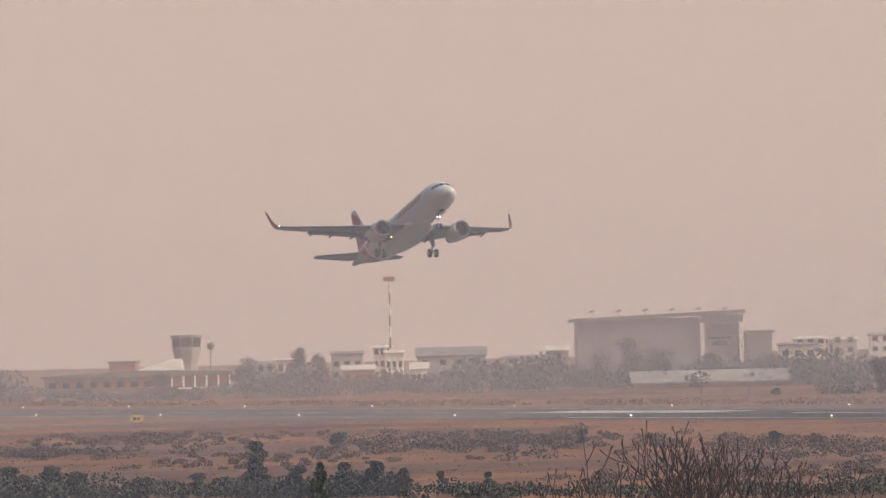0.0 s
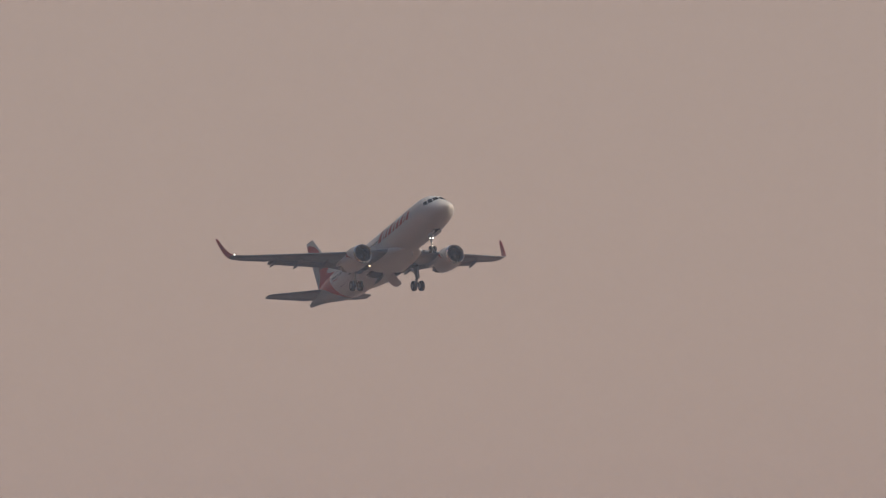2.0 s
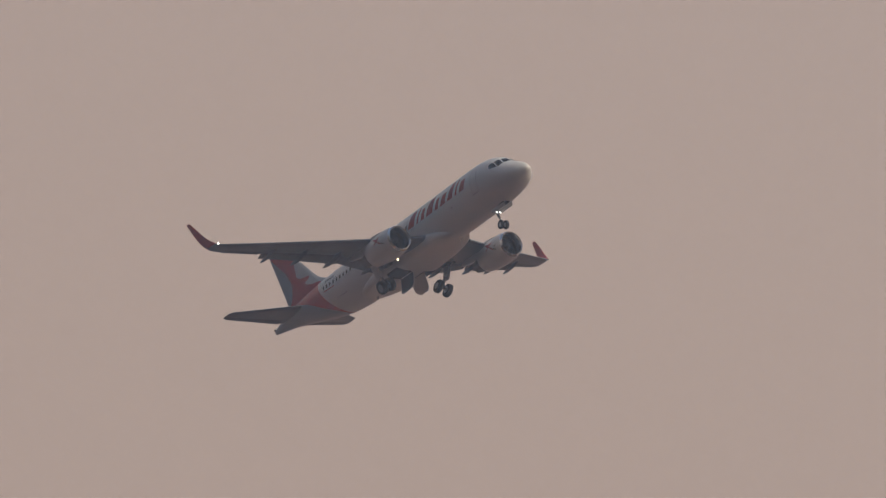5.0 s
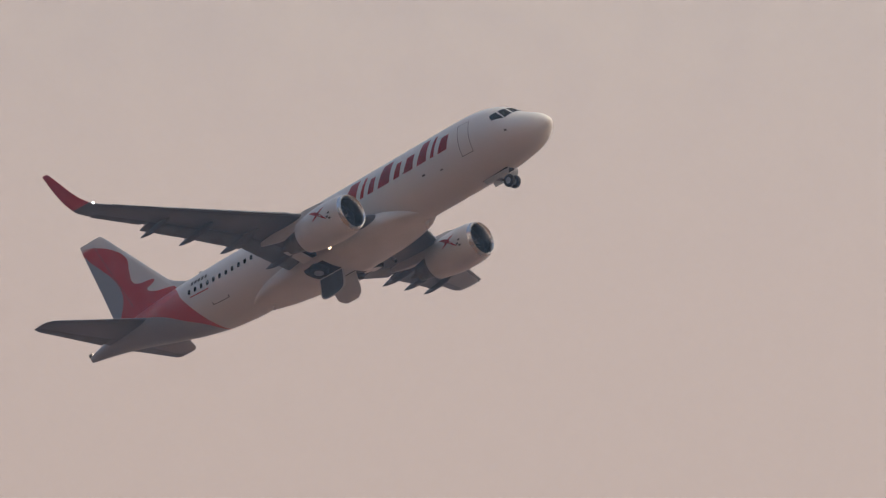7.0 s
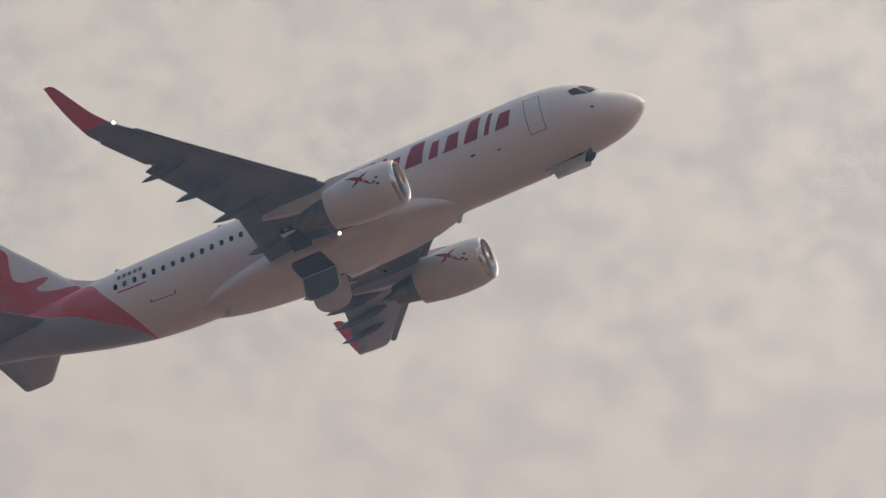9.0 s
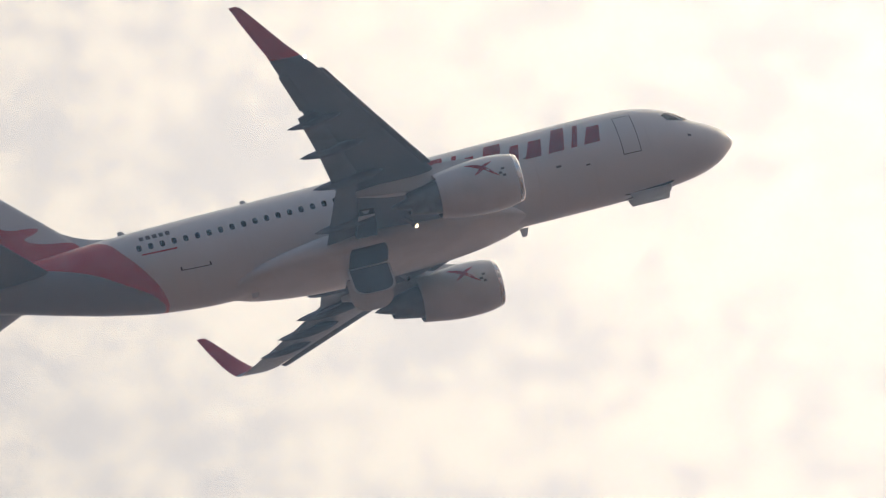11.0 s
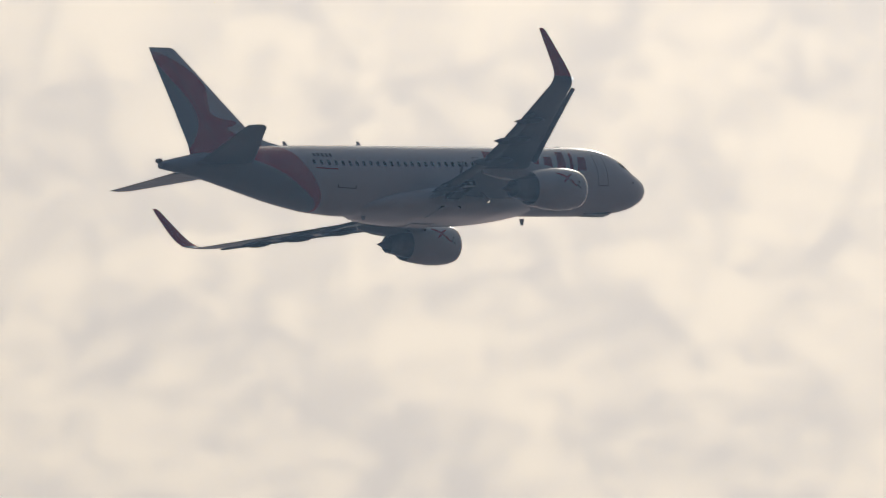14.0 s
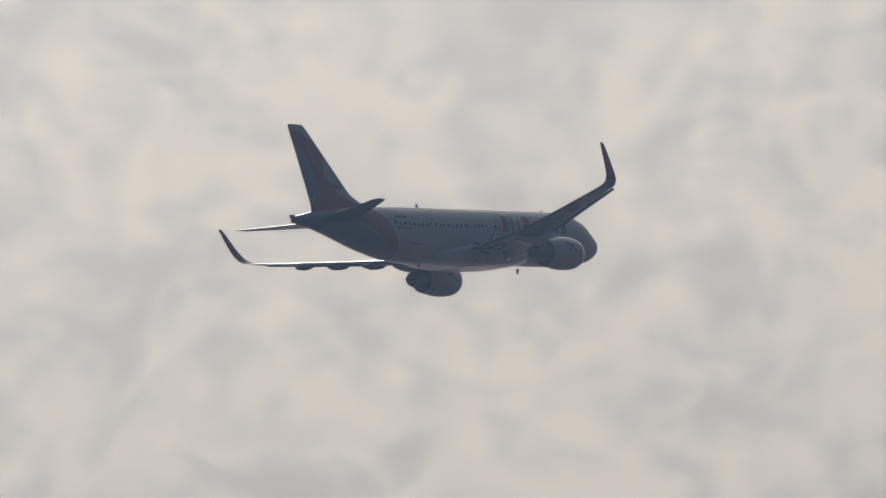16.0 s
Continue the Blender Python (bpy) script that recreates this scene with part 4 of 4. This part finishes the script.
def build_dry_grass():
    rng = random.Random(9)
    verts, faces = [], []
    for i in range(2200):
        y = 405 + 520 * rng.random() ** 0.8
        x = rng.uniform(-0.075, 0.08) * y
        h = rng.uniform(0.05, 0.14)
        for _ in range(4):
            a = rng.uniform(0, 6.28)
            dx, dy = 0.06 * math.cos(a), 0.06 * math.sin(a)
            lx, ly, ox, oy = rng.uniform(-0.2, 0.2), rng.uniform(-0.2, 0.2), rng.uniform(-0.6, 0.6), rng.uniform(-0.6, 0.6)
            k = len(verts)
            verts += [(x + ox - dx, y + oy - dy, 0), (x + ox + dx, y + oy + dy, 0), (x + ox + dx * 0.5 + lx, y + oy + dy + ly, h), (x + ox - dx * 0.5 + lx, y + oy - dy, h * 0.8)]
            faces.append((k, k + 1, k + 2, k + 3))
    me = bpy.data.meshes.new("dry_grass")
    me.from_pydata(verts, [], faces)
    me.materials.append(MAT["straw"])
    tagged(new("dry_grass", me), "tufts of dry straw-coloured grass", "grass", kind="stuff")
    # thickets: centre, half length and half depth of each patch, clump height, how many
    for mat, name, label, patches in (
            ("scrub", "low_scrub", "low purple-brown scrub in the field", ((4, 680, 13, 70, 0.8, 150), (28, 600, 12, 45, 0.8, 90), (-33, 760, 14, 45, 0.6, 90), (-36, 670, 12, 30, 0.7, 60), (-12, 600, 12, 40, 0.5, 60), (20, 480, 12, 20, 0.7, 50))),
            ("shrub", "thicket", "dark grey-green thicket at the field's edge", ((-29, 472, 7, 14, 1.5, 70), (-17, 468, 6, 10, 1.0, 45), (-7, 455, 5, 9, 1.3, 50), (3, 440, 5, 9, 0.9, 26), (22, 425, 5, 9, 1.0, 24), (14, 432, 6, 9, 0.7, 24)))):
        bm = bmesh.new()
        for cx, cy, lx, ly, tall, count in patches:
            for _ in range(count):
                x, y = cx + rng.gauss(0, lx * 0.55), cy + rng.gauss(0, ly * 0.55)
                h = tall * rng.uniform(0.45, 1.25)
                w = h * rng.uniform(0.9, 1.9)
                leaf_cloud(bm, (x, y, h * 0.40), (w, w, h * 0.5), 150, 0.05 + 0.045 * h, rng)
        tagged(part(name, bm, MAT[mat], None), label, "scrub", kind="stuff")


def build_bare_tree(x, y):
    """A leafless tree: limbs spread from a short trunk and end in upturned knobbly twigs under a low dome."""
    rng = random.Random(21)
    thing = empty("bare_tree", Matrix.Translation((x, y, 0)))
    tagged(thing, "leafless dark tree with fanning knobbly twigs", "tree")
    meshes = {"trunk": ([], []), "limbs": ([], []), "twigs": ([], [])}

    def tube(key, points, r0, r1, sides):
        verts, faces = meshes[key]
        n = len(verts)
        for k, p in enumerate(points):
            way = (points[min(k + 1, len(points) - 1)] - points[max(k - 1, 0)]).normalized()
            u = way.orthogonal().normalized()
            v = way.cross(u)
            r = r0 + (r1 - r0) * k / (len(points) - 1)
            for i in range(sides):
                a = 2 * math.pi * i / sides
                verts.append(p + (u * math.cos(a) + v * math.sin(a)) * r)
        for k in range(len(points) - 1):
            for i in range(sides):
                j = (i + 1) % sides
                faces.append((n + k * sides + i, n + k * sides + j, n + (k + 1) * sides + j, n + (k + 1) * sides + i))
        faces.append(tuple(n + (len(points) - 1) * sides + i for i in range(sides)))

    def bow(p, q, out, steps, shake):
        """Points from p to q that leave along out and turn up towards the end."""
        mid = p + out.normalized() * (q - p).length * 0.5
        pts = []
        for k in range(steps + 1):
            t = k / steps
            c = p * (1 - t) ** 2 + mid * 2 * t * (1 - t) + q * t ** 2
            if 0 < k < steps:
                c = c + Vector([rng.uniform(-shake, shake) for _ in range(3)])
            pts.append(c)
        return pts

    def grow(p, way, length, r, level):
        rise = (way + Vector((0, 0, 0.22 + 0.10 * level))).normalized()
        end = p + (way + rise).normalized() * length
        line = bow(p, end, way, 6, 0.012 * length)
        key = "limbs" if level < 3 else "twigs"
        tube(key, line, r, r * 0.72, 8 if level < 2 else 6 if level < 4 else 5)
        if level >= 5:
            tube("twigs", [end - rise * 0.02, end + rise * 0.03, end + rise * 0.09], 0.012, 0.017, 5)
            return
        turn = rng.uniform(0, 6.28)
        count = (3, 3, 3, 3, 2)[level]
        for k in range(count):
            side = rise.orthogonal().normalized()
            side = Matrix.Rotation(turn + 6.28 * k / count + rng.uniform(-0.4, 0.4), 3, rise) @ side
            spread = rng.uniform(0.38, 0.85) if level < 3 else rng.uniform(0.45, 0.95)
            nw = (rise + side * spread).normalized()
            start = line[-1] if k < 2 else line[rng.choice((3, 4))]
            grow(start, nw, length * rng.uniform(0.56, 0.80), max(0.0115, r * rng.uniform(0.55, 0.68)), level + 1)

    fork = Vector((0, 0, 2.6))
    tube("trunk", [Vector((0.1, 0, -0.1)), Vector((0.02, 0.03, 1.4)), fork], 0.20, 0.15, 12)
    for i in range(8):
        a = 2 * math.pi * i / 8 + rng.uniform(-0.2, 0.2)
        lean = (0.9, 0.15, 1.2, 0.5, 1.0, 0.25, 1.1, 0.6)[i]
        grow(fork, Vector((lean * math.cos(a), lean * math.sin(a), 0.8)).normalized(), 1.95, 0.085, 0)
    top = max(v.z for v in meshes["twigs"][0])
    wide = max(abs(v.x) for v in meshes["twigs"][0])
    for verts, faces in meshes.values():  # low and broad as a whole
        verts[:] = [Vector((v.x * 3.7 / wide, v.y * 3.4 / wide, v.z if v.z < 2.6 else 2.6 + (v.z - 2.6) * 5.2 / (top - 2.6))) for v in verts]
    for key, (verts, faces) in meshes.items():
        me = bpy.data.meshes.new(key)
        me.from_pydata(verts, [], faces)
        me.materials.append(MAT["bark"])
        new(key, me).parent = thing
    return thing


def build_conifer(x, y, height):
    rng = random.Random(3)
    thing = empty("conifer", Matrix.Translation((x, y, 0)))
    tagged(thing, "dark green young conifer with upswept branch tips", "tree")
    part("trunk", rod(bmesh.new(), (0, 0, -0.1), (0, 0, height * 0.97), 0.14, 0.015, 9), MAT["bark"], thing)
    bm = bmesh.new()
    z = height
    while z > 2.0:
        reach = 0.04 + 0.26 * (height - z) ** 0.85
        for k in range(9):
            a = rng.uniform(0, 6.28)
            for j in range(7):
                u = (j + 1) / 7
                p = (reach * u * math.cos(a), reach * u * math.sin(a), z - 0.10 * u + 0.22 * u * u)
                leaf_cloud(bm, p, (0.06, 0.06, 0.10), 5, 0.045, rng, 0.3)
        z -= 0.16
    leaf_cloud(bm, (0, 0, height - 0.1), (0.03, 0.03, 0.16), 20, 0.03, rng, 0.3)
    part("crown", bm, MAT["needle"], thing)
    return thing


def add_window(wall, x, y, z, w, h):
    """A framed pane set on the face towards the runway."""
    bm = box(bmesh.new(), (x - w / 2 - 0.1, y - 0.10, z - 0.1), (x + w / 2 + 0.1, y - 0.02, z + h + 0.1))
    fr = part("window", bm, MAT["concrete"], wall)
    part("pane", box(bmesh.new(), (x - w / 2, y - 0.14, z), (x + w / 2, y - 0.104, z + h)), MAT["pane"], fr)


def build_house(x, y, w, d, h, wall_mat, roof_mat, pitch, label, name="house", windows=3):
    house = empty(name, Matrix.Translation((x, y, 0)))
    tagged(house, label, "building")
    wall = part("wall", box(bmesh.new(), (-w / 2, 0, -0.1), (w / 2, d, h)), MAT[wall_mat], house)
    bm = bmesh.new()
    o = 0.5
    rings = [[(sx * (w / 2 + o), -o, h), (sx * (w / 2 + o), d / 2, h + pitch), (sx * (w / 2 + o), d + o, h), (sx * (w / 2 + o), d + o, h + 0.25), (sx * (w / 2 + o), d / 2, h + pitch + 0.25), (sx * (w / 2 + o), -o, h + 0.25)] for sx in (-1, 1)]
    part("roof", loft(bm, rings), MAT[roof_mat], house)
    for i in range(windows):
        for z in ([1.0] if h < 5 else [1.0, 4.2] if h < 8 else [1.0, 4.2, 7.4]):
            add_window(wall, -w / 2 + w * (i + 0.5) / windows, 0, z, min(1.6, w / windows * 0.5), 1.4)
    return house


def build_hangar():
    h = empty("hangar", Matrix.Translation((0, 2300, 0)))
    tagged(h, "large grey hangar with flat roof and tall portal", "hangar")
    part("wall", box(bmesh.new(), (42, 0, -0.1), (81, 55, 15.6)), MAT["hangar_wall"], h)
    for i in range(13):
        part("wall_panel", box(bmesh.new(), (42.3 + 3 * i, -0.18, 1.0), (45.1 + 3 * i, -0.02, 14.4)), MAT["hangar_wall"], h)
    # the roof rises a little towards the portal
    rings = [[(x, -2.5, z), (x, 57, z), (x, 57, z + 1.1), (x, -2.5, z + 1.1)] for x, z in ((40.0, 15.62), (95.6, 17.4))]
    part("roof", loft(bmesh.new(), rings), MAT["roof"], h)
    part("gable", box(bmesh.new(), (42.2, -0.1, 15.6), (80.8, 0.3, 16.4)), MAT["hangar_wall"], h)
    part("portal_beam", box(bmesh.new(), (81.1, -1.6, 14.6), (94.8, -0.2, 17.0)), MAT["roof"], h)
    for x in (81.1, 93.4):
        part("portal_column", box(bmesh.new(), (x, -1.7, -0.1), (x + 1.3, -0.2, 14.58)), MAT["bright"], h)
    part("recessed_wall", box(bmesh.new(), (82.5, 9, -0.1), (93.3, 10, 15.6)), MAT["plaster"], h)
    part("side_wall", box(bmesh.new(), (93.4, -0.1, -0.1), (94.8, 55, 15.6)), MAT["hangar_wall"], h)
    part("window_band", box(bmesh.new(), (85, 8.8, 7.2), (90, 8.98, 8.6)), MAT["pane"], h)
    part("window_band", box(bmesh.new(), (84, 8.8, 9.4), (91.5, 8.98, 10.0)), MAT["pane"], h)
    for i in range(6):
        x = 47 + 8.5 * i
        bm = rod(bmesh.new(), (x, 11, 16.5), (x, 11, 19.2), 0.12, sides=6)
        rod(bm, (x - 0.9, 11, 18.9), (x + 0.9, 11, 19.2), 0.35, sides=6)
        part("roof_light_mast", bm, MAT["roof"], h)
    part("annex", box(bmesh.new(), (96.2, 4, -0.1), (104, 30, 11.0)), MAT["hangar_wall"], h)
    part("annex_roof", box(bmesh.new(), (95.6, 3, 11.02), (105, 31, 11.7)), MAT["roof"], h)


def build_control_tower():
    t = empty("control_tower", Matrix.Translation((-71.5, 2000, 0)))
    tagged(t, "old control tower with flared concrete shaft and glazed cab", "tower")

    def tier(name, z0, z1, r0, r1, mat, parent=t):
        k = 8
        rings = [[(r * math.cos(2 * math.pi * (i + .5) / k), r * math.sin(2 * math.pi * (i + .5) / k), z) for i in range(k)] for r, z in ((r0, z0), (r1, z1))]
        return part(name, loft(bmesh.new(), rings), MAT[mat], parent)
    tier("shaft", -0.1, 6.0, 3.0, 3.1, "concrete")
    tier("flare", 6.02, 10.6, 3.1, 4.4, "concrete")
    cab = tier("cab", 10.62, 13.2, 4.0, 4.3, "pane")
    for i in range(8):
        a = 2 * math.pi * (i + .5) / 8
        part("mullion", rod(bmesh.new(), (4.05 * math.cos(a), 4.05 * math.sin(a), 10.62), (4.36 * math.cos(a), 4.36 * math.sin(a), 13.2), 0.14, sides=6), MAT["concrete"], cab)
    tier("roof", 13.22, 14.0, 4.9, 4.7, "roof")
    bm = rod(bmesh.new(), (6.6, 0, -0.1), (6.6, 0, 10.0), 0.25)
    part("water_pipe", bm, MAT["concrete"], t)
    bm = bmesh.new()
    bmesh.ops.create_uvsphere(bm, u_segments=14, v_segments=9, radius=1.1, matrix=Matrix.Translation((6.6, 0, 10.8)))
    part("radar_dome", smooth_mesh(bm), MAT["roof"], t)


def smooth_mesh(bm):
    for f in bm.faces:
        f.smooth = True
    return bm


def build_terminal():
    t = empty("terminal", Matrix.Translation((0, 1800, 0)))
    tagged(t, "low brick terminal with shallow roofs and white columns", "building")
    wall = part("wall", box(bmesh.new(), (-100, 0, -0.1), (-54, 30, 3.4)), MAT["brick"], t)
    rings = [[(x, -1.5, 3.42), (x, 31, 3.42), (x, 31, 3.42 + k), (x, -1.5, 3.42 + k)] for x, k in ((-101, 0.5), (-79, 1.6), (-53, 1.1))]
    part("roof", loft(bmesh.new(), rings), MAT["roof"], t)
    part("upper_storey", box(bmesh.new(), (-84, 4, 5.0), (-77.5, 26, 6.9)), MAT["brick"], t)
    part("upper_roof", box(bmesh.new(), (-84.5, 3.4, 6.92), (-77, 26.6, 7.4)), MAT["roof"], t)
    rings = [[(x, 3, 4.9), (x, 15, 4.9 + k), (x, 27, 4.9)] for x, k in ((-77, 0.3), (-69.5, 2.6), (-66.5, 2.8), (-66, 2.4))]
    part("tent_roof", loft(bmesh.new(), rings), MAT["tin"], t)
    for i in range(6):
        part("column", box(bmesh.new(), (-68.5 + 2.9 * i, -1.3, -0.1), (-68.0 + 2.9 * i, -0.7, 3.4)), MAT["bright"], t)
    part("plinth", box(bmesh.new(), (-69, -1.9, -0.1), (-53.5, -1.4, 0.5)), MAT["bright"], t)
    for i in range(8):
        add_window(wall, -98 + 3.4 * i, 0, 0.9, 1.9, 1.5)


def build_mast(x, y, height, label, mat="bright", banded=False):
    m = empty("mast", Matrix.Translation((x, y, 0)))
    tagged(m, label, "mast")
    thick = 0.38 if banded else 0.016 * height
    if banded:  # lattice mast in red and white bands with a head of lamps
        for i in range(9):
            z0, z1 = height * i / 9, height * (i + 1) / 9
            part("band", rod(bmesh.new(), (0, 0, z0 - (0.1 if i == 0 else 0)), (0, 0, z1), thick * (1 - 0.06 * i), thick * (1 - 0.06 * (i + 1)), 8), MAT["brick" if i % 2 else "bright"], m)
        part("lamp_head", box(bmesh.new(), (-1.5, -0.4, height), (1.5, 0.4, height + 1.3), 0.1), MAT["brick"], m)
        return m
    part("pole", rod(bmesh.new(), (0, 0, -0.1), (0, 0, height), thick, thick / 2, 8), MAT[mat], m)
    bm = rod(bmesh.new(), (-0.9, 0, height * 0.85), (0.9, 0, height * 0.85), 0.08, sides=6)
    rod(bm, (-0.6, 0, height * 0.7), (0.6, 0, height * 0.7), 0.08, sides=6)
    part("cross_arm", bm, MAT["concrete"], m)
    return m


def build_sign():
    s = empty("taxiway_sign", Matrix.Translation((-40.6, 946, 0)))
    tagged(s, "yellow taxiway sign board on short legs", "sign")
    board = part("board", box(bmesh.new(), (-0.85, -0.1, 0.25), (0.85, 0.1, 1.15), 0.03), MAT["yellow"], s)
    for e in (-0.6, 0.6):
        part("leg", box(bmesh.new(), (e - 0.04, -0.04, -0.05), (e + 0.04, 0.04, 0.26)), MAT["black"], s)
    for x0, x1 in ((-0.45, -0.1), (0.1, 0.4)):
        part("bar", box(bmesh.new(), (x0, -0.125, 0.5), (x1, -0.104, 0.9)), MAT["black"], board)


def build_pole_marker():
    m = empty("striped_mast", Matrix.Translation((61, 830, 0)))
    tagged(m, "slim red and white banded mast with a white arm", "mast")
    for i in range(6):
        part("band", rod(bmesh.new(), (0, 0, i * 0.95), (0, 0, (i + 1) * 0.95), 0.09, sides=8), MAT["red" if i % 2 else "bright"], m)
    part("arm", rod(bmesh.new(), (-0.95, 0, 4.9), (0, 0, 4.9), 0.09, 0.12, 8), MAT["bright"], m)


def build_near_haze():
    """An added thin dome that stands in for the smog between the viewpoint and all else."""
    mat = bpy.data.materials.new("smog_stand_in")
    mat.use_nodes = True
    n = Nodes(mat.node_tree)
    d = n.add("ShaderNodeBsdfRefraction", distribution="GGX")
    # the haze's bluish scattered light is put into the dome's colour
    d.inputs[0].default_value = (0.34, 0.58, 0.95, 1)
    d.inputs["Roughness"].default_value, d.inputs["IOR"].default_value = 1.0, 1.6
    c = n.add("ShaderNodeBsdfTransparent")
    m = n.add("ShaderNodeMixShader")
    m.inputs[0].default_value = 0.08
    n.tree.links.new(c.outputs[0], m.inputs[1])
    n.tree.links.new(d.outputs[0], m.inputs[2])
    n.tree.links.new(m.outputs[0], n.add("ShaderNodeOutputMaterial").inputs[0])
    structure("haze_dome", half_shell(110, 4), mat, "added thin bluish dome standing in for smog round the viewpoint", "haze")


def half_shell(radius, fine):
    bm = bmesh.new()
    bmesh.ops.create_icosphere(bm, subdivisions=fine, radius=radius)
    bmesh.ops.bisect_plane(bm, geom=bm.verts[:] + bm.edges[:] + bm.faces[:], plane_co=(0, 0, 0), plane_no=(0, 0, -1), clear_outer=True)
    return smooth_mesh(bm)


def build_haze_banks():
    # shells of hazy air, one behind the other; those over the airfield hug the ground
    for r in (440, 520, 640):
        structure("haze_shell", half_shell(r, 6), MAT["air"], "thin shell of bluish hazy air", "haze")
    for r in (890, 1380, 2150):
        structure("haze_bank", half_shell(r, 6), MAT["haze"], "thin bank of grey smog over the field", "haze")


plane, gears, doors = build_airliner()
build_ground()
place_edge_lamps()
build_hangar()
build_control_tower()
build_terminal()
build_house(51, 1388, 30, 26, 0.9, "brick", "concrete", 2.2, "long low shed with a pale grey roof", "shed", 0)
build_house(1.5, 1900, 18, 22, 6.5, "concrete", "roof", 2.2, "hall with a dark roof among trees", "hall", 4)
for hx, hy, hw, hh, wm, rm, pitch, lab in (
        (-38, 1750, 6, 6.6, "bright", "tin", 0.4, "small white house with a flat roof"), (-45, 1850, 7, 5.0, "plaster", "roof", 1.2, "cream plastered house behind hazy trees"),
        (-22, 1820, 8, 3.6, "brick", "tin", 1.2, "low brick house with a pale roof"), (-17, 1950, 5, 9.0, "plaster", "tin", 0.5, "narrow three-storey cream house"),
        (-6.5, 1760, 4, 3.6, "bright", "tin", 1.6, "small white house with a gable"), (8, 1700, 9, 2.4, "brick", "tin", 0.9, "low brick outbuilding with a pale roof"),
        (22, 1900, 14, 5.2, "plaster", "roof", 0.8, "wide cream building with a dark roof"), (31, 2000, 6, 7.0, "concrete", "tin", 1.4, "grey concrete house with a gable"),
        (95, 1950, 10, 7.0, "plaster", "roof", 0.6, "cream block house beyond the runway"), (106, 2100, 9, 8.5, "plaster", "tin", 0.6, "tall cream house beside other houses"), (122, 2250, 12, 8.0, "plaster", "tin", 0.8, "pale block of flats beyond the woods"),
        (140, 2300, 10, 9.0, "bright", "roof", 0.6, "white block of flats beyond the woods"), (-13, 1830, 4.5, 7.6, "bright", "tin", 0.6, "narrow white house beside the banded mast"),
        (-28, 2050, 9, 7.6, "concrete", "roof", 0.6, "grey block house behind the trees")):
    build_house(hx, hy, hw, 9, hh, wm, rm, pitch, lab)
build_mast(-14.4, 1900, 26.5, "tall thin mast in red and white bands", banded=True)
build_mast(-15.4, 1880, 12.0, "slim white pole beside a taller mast")
build_mast(41.6, 1180, 3.4, "thin dark fence mast", "bark")
build_mast(49.0, 1170, 3.2, "thin dark fence mast", "bark")
build_sign()
build_pole_marker()
build_far_woods()
build_dry_grass()
for k, (x, y, h, w) in enumerate(((69, 1150, 5.6, 5.2), (73, 1165, 4.6, 4.6), (38, 1500, 9.6, 8.5), (45, 1515, 7.6, 8.0), (32, 1510, 7.0, 6.0), (56, 1540, 6.2, 9.0), (70, 1560, 5.6, 9.0), (-33, 1640, 9.5, 6.0), (-29, 1655, 8.0, 6.0),
                                  (-46, 1660, 7.5, 7.0), (-58, 1480, 5.0, 6.5), (18, 1500, 5.0, 9.0), (26, 1480, 4.4, 8.0), (97, 1500, 6.0, 7.0))):
    build_shrub(x, y, h, w, 40 + k, "tree", "tree", "hazy broad-crowned tree beyond the runway")
for k, (x, y, h, w) in enumerate(((-13.2, 490, 3.1, 2.2), (-9.4, 452, 1.9, 1.5), (-6.4, 455, 2.0, 1.8), (-4.6, 450, 2.2, 2.0), (-10.3, 683, 1.3, 2.0), (12.2, 661, 1.3, 1.6), (-28.5, 475, 1.9, 2.4), (-26.4, 478, 1.7, 2.4),
                                  (-24.2, 470, 1.6, 2.0), (-0.4, 452, 1.4, 0.9), (2.4, 448, 1.3, 0.8), (-16.2, 470, 1.3, 1.8), (-20, 468, 1.2, 2.0), (27.5, 610, 1.4, 1.8), (-2.8, 446, 1.7, 1.4))):
    build_shrub(x, y, h, w, 70 + k)
build_bare_tree(4.65, 130)
build_conifer(-2.85, 160, 6.5)
build_haze_banks()
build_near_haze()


def motions():
    walk(plane, [(t, pose(x, y, z, bank, -pitch, head)) for t, x, y, z, head, pitch, bank in FLIGHT_ROWS])
    main = [(0, 0), (3.6, 0), (4.2, 6), (6.0, 47), (7.0, 74), (7.8, 88), (9.0, 88), (16, 88)]
    for key, side in (("left", 1), ("right", -1)):
        walk(gears[key], [(t, pose(18 - 17.7, 3.75 * side, -1.15, -side * a)) for t, a in main])
        leaf = [(0, 0), (0.9, 0), (1.8, 45), (2.7, 84), (8.0, 86), (11.7, 86), (12.4, 48), (13.1, 0), (16, 0)]
        walk(doors[key], [(t, pose(DOOR_HINGE[0], DOOR_HINGE[1] * side, DOOR_HINGE[2], -side * a)) for t, a in leaf])
        small = [(0, 4), (8.0, 4), (11.3, 2), (12.9, -87), (16, -87)]
        walk(doors["nose_" + key], [(t, pose(18 - 4.3, 0.36 * side, -1.80, side * a)) for t, a in small])
    nose = [(0, 0), (3.4, 0), (4.2, 8), (6.0, 42), (7.0, 60), (8.5, 77), (9.6, 96), (16, 96)]
    walk(gears["nose"], [(t, pose(18 - 5.3, 0, -1.55, 0, -a)) for t, a in nose])


motions()
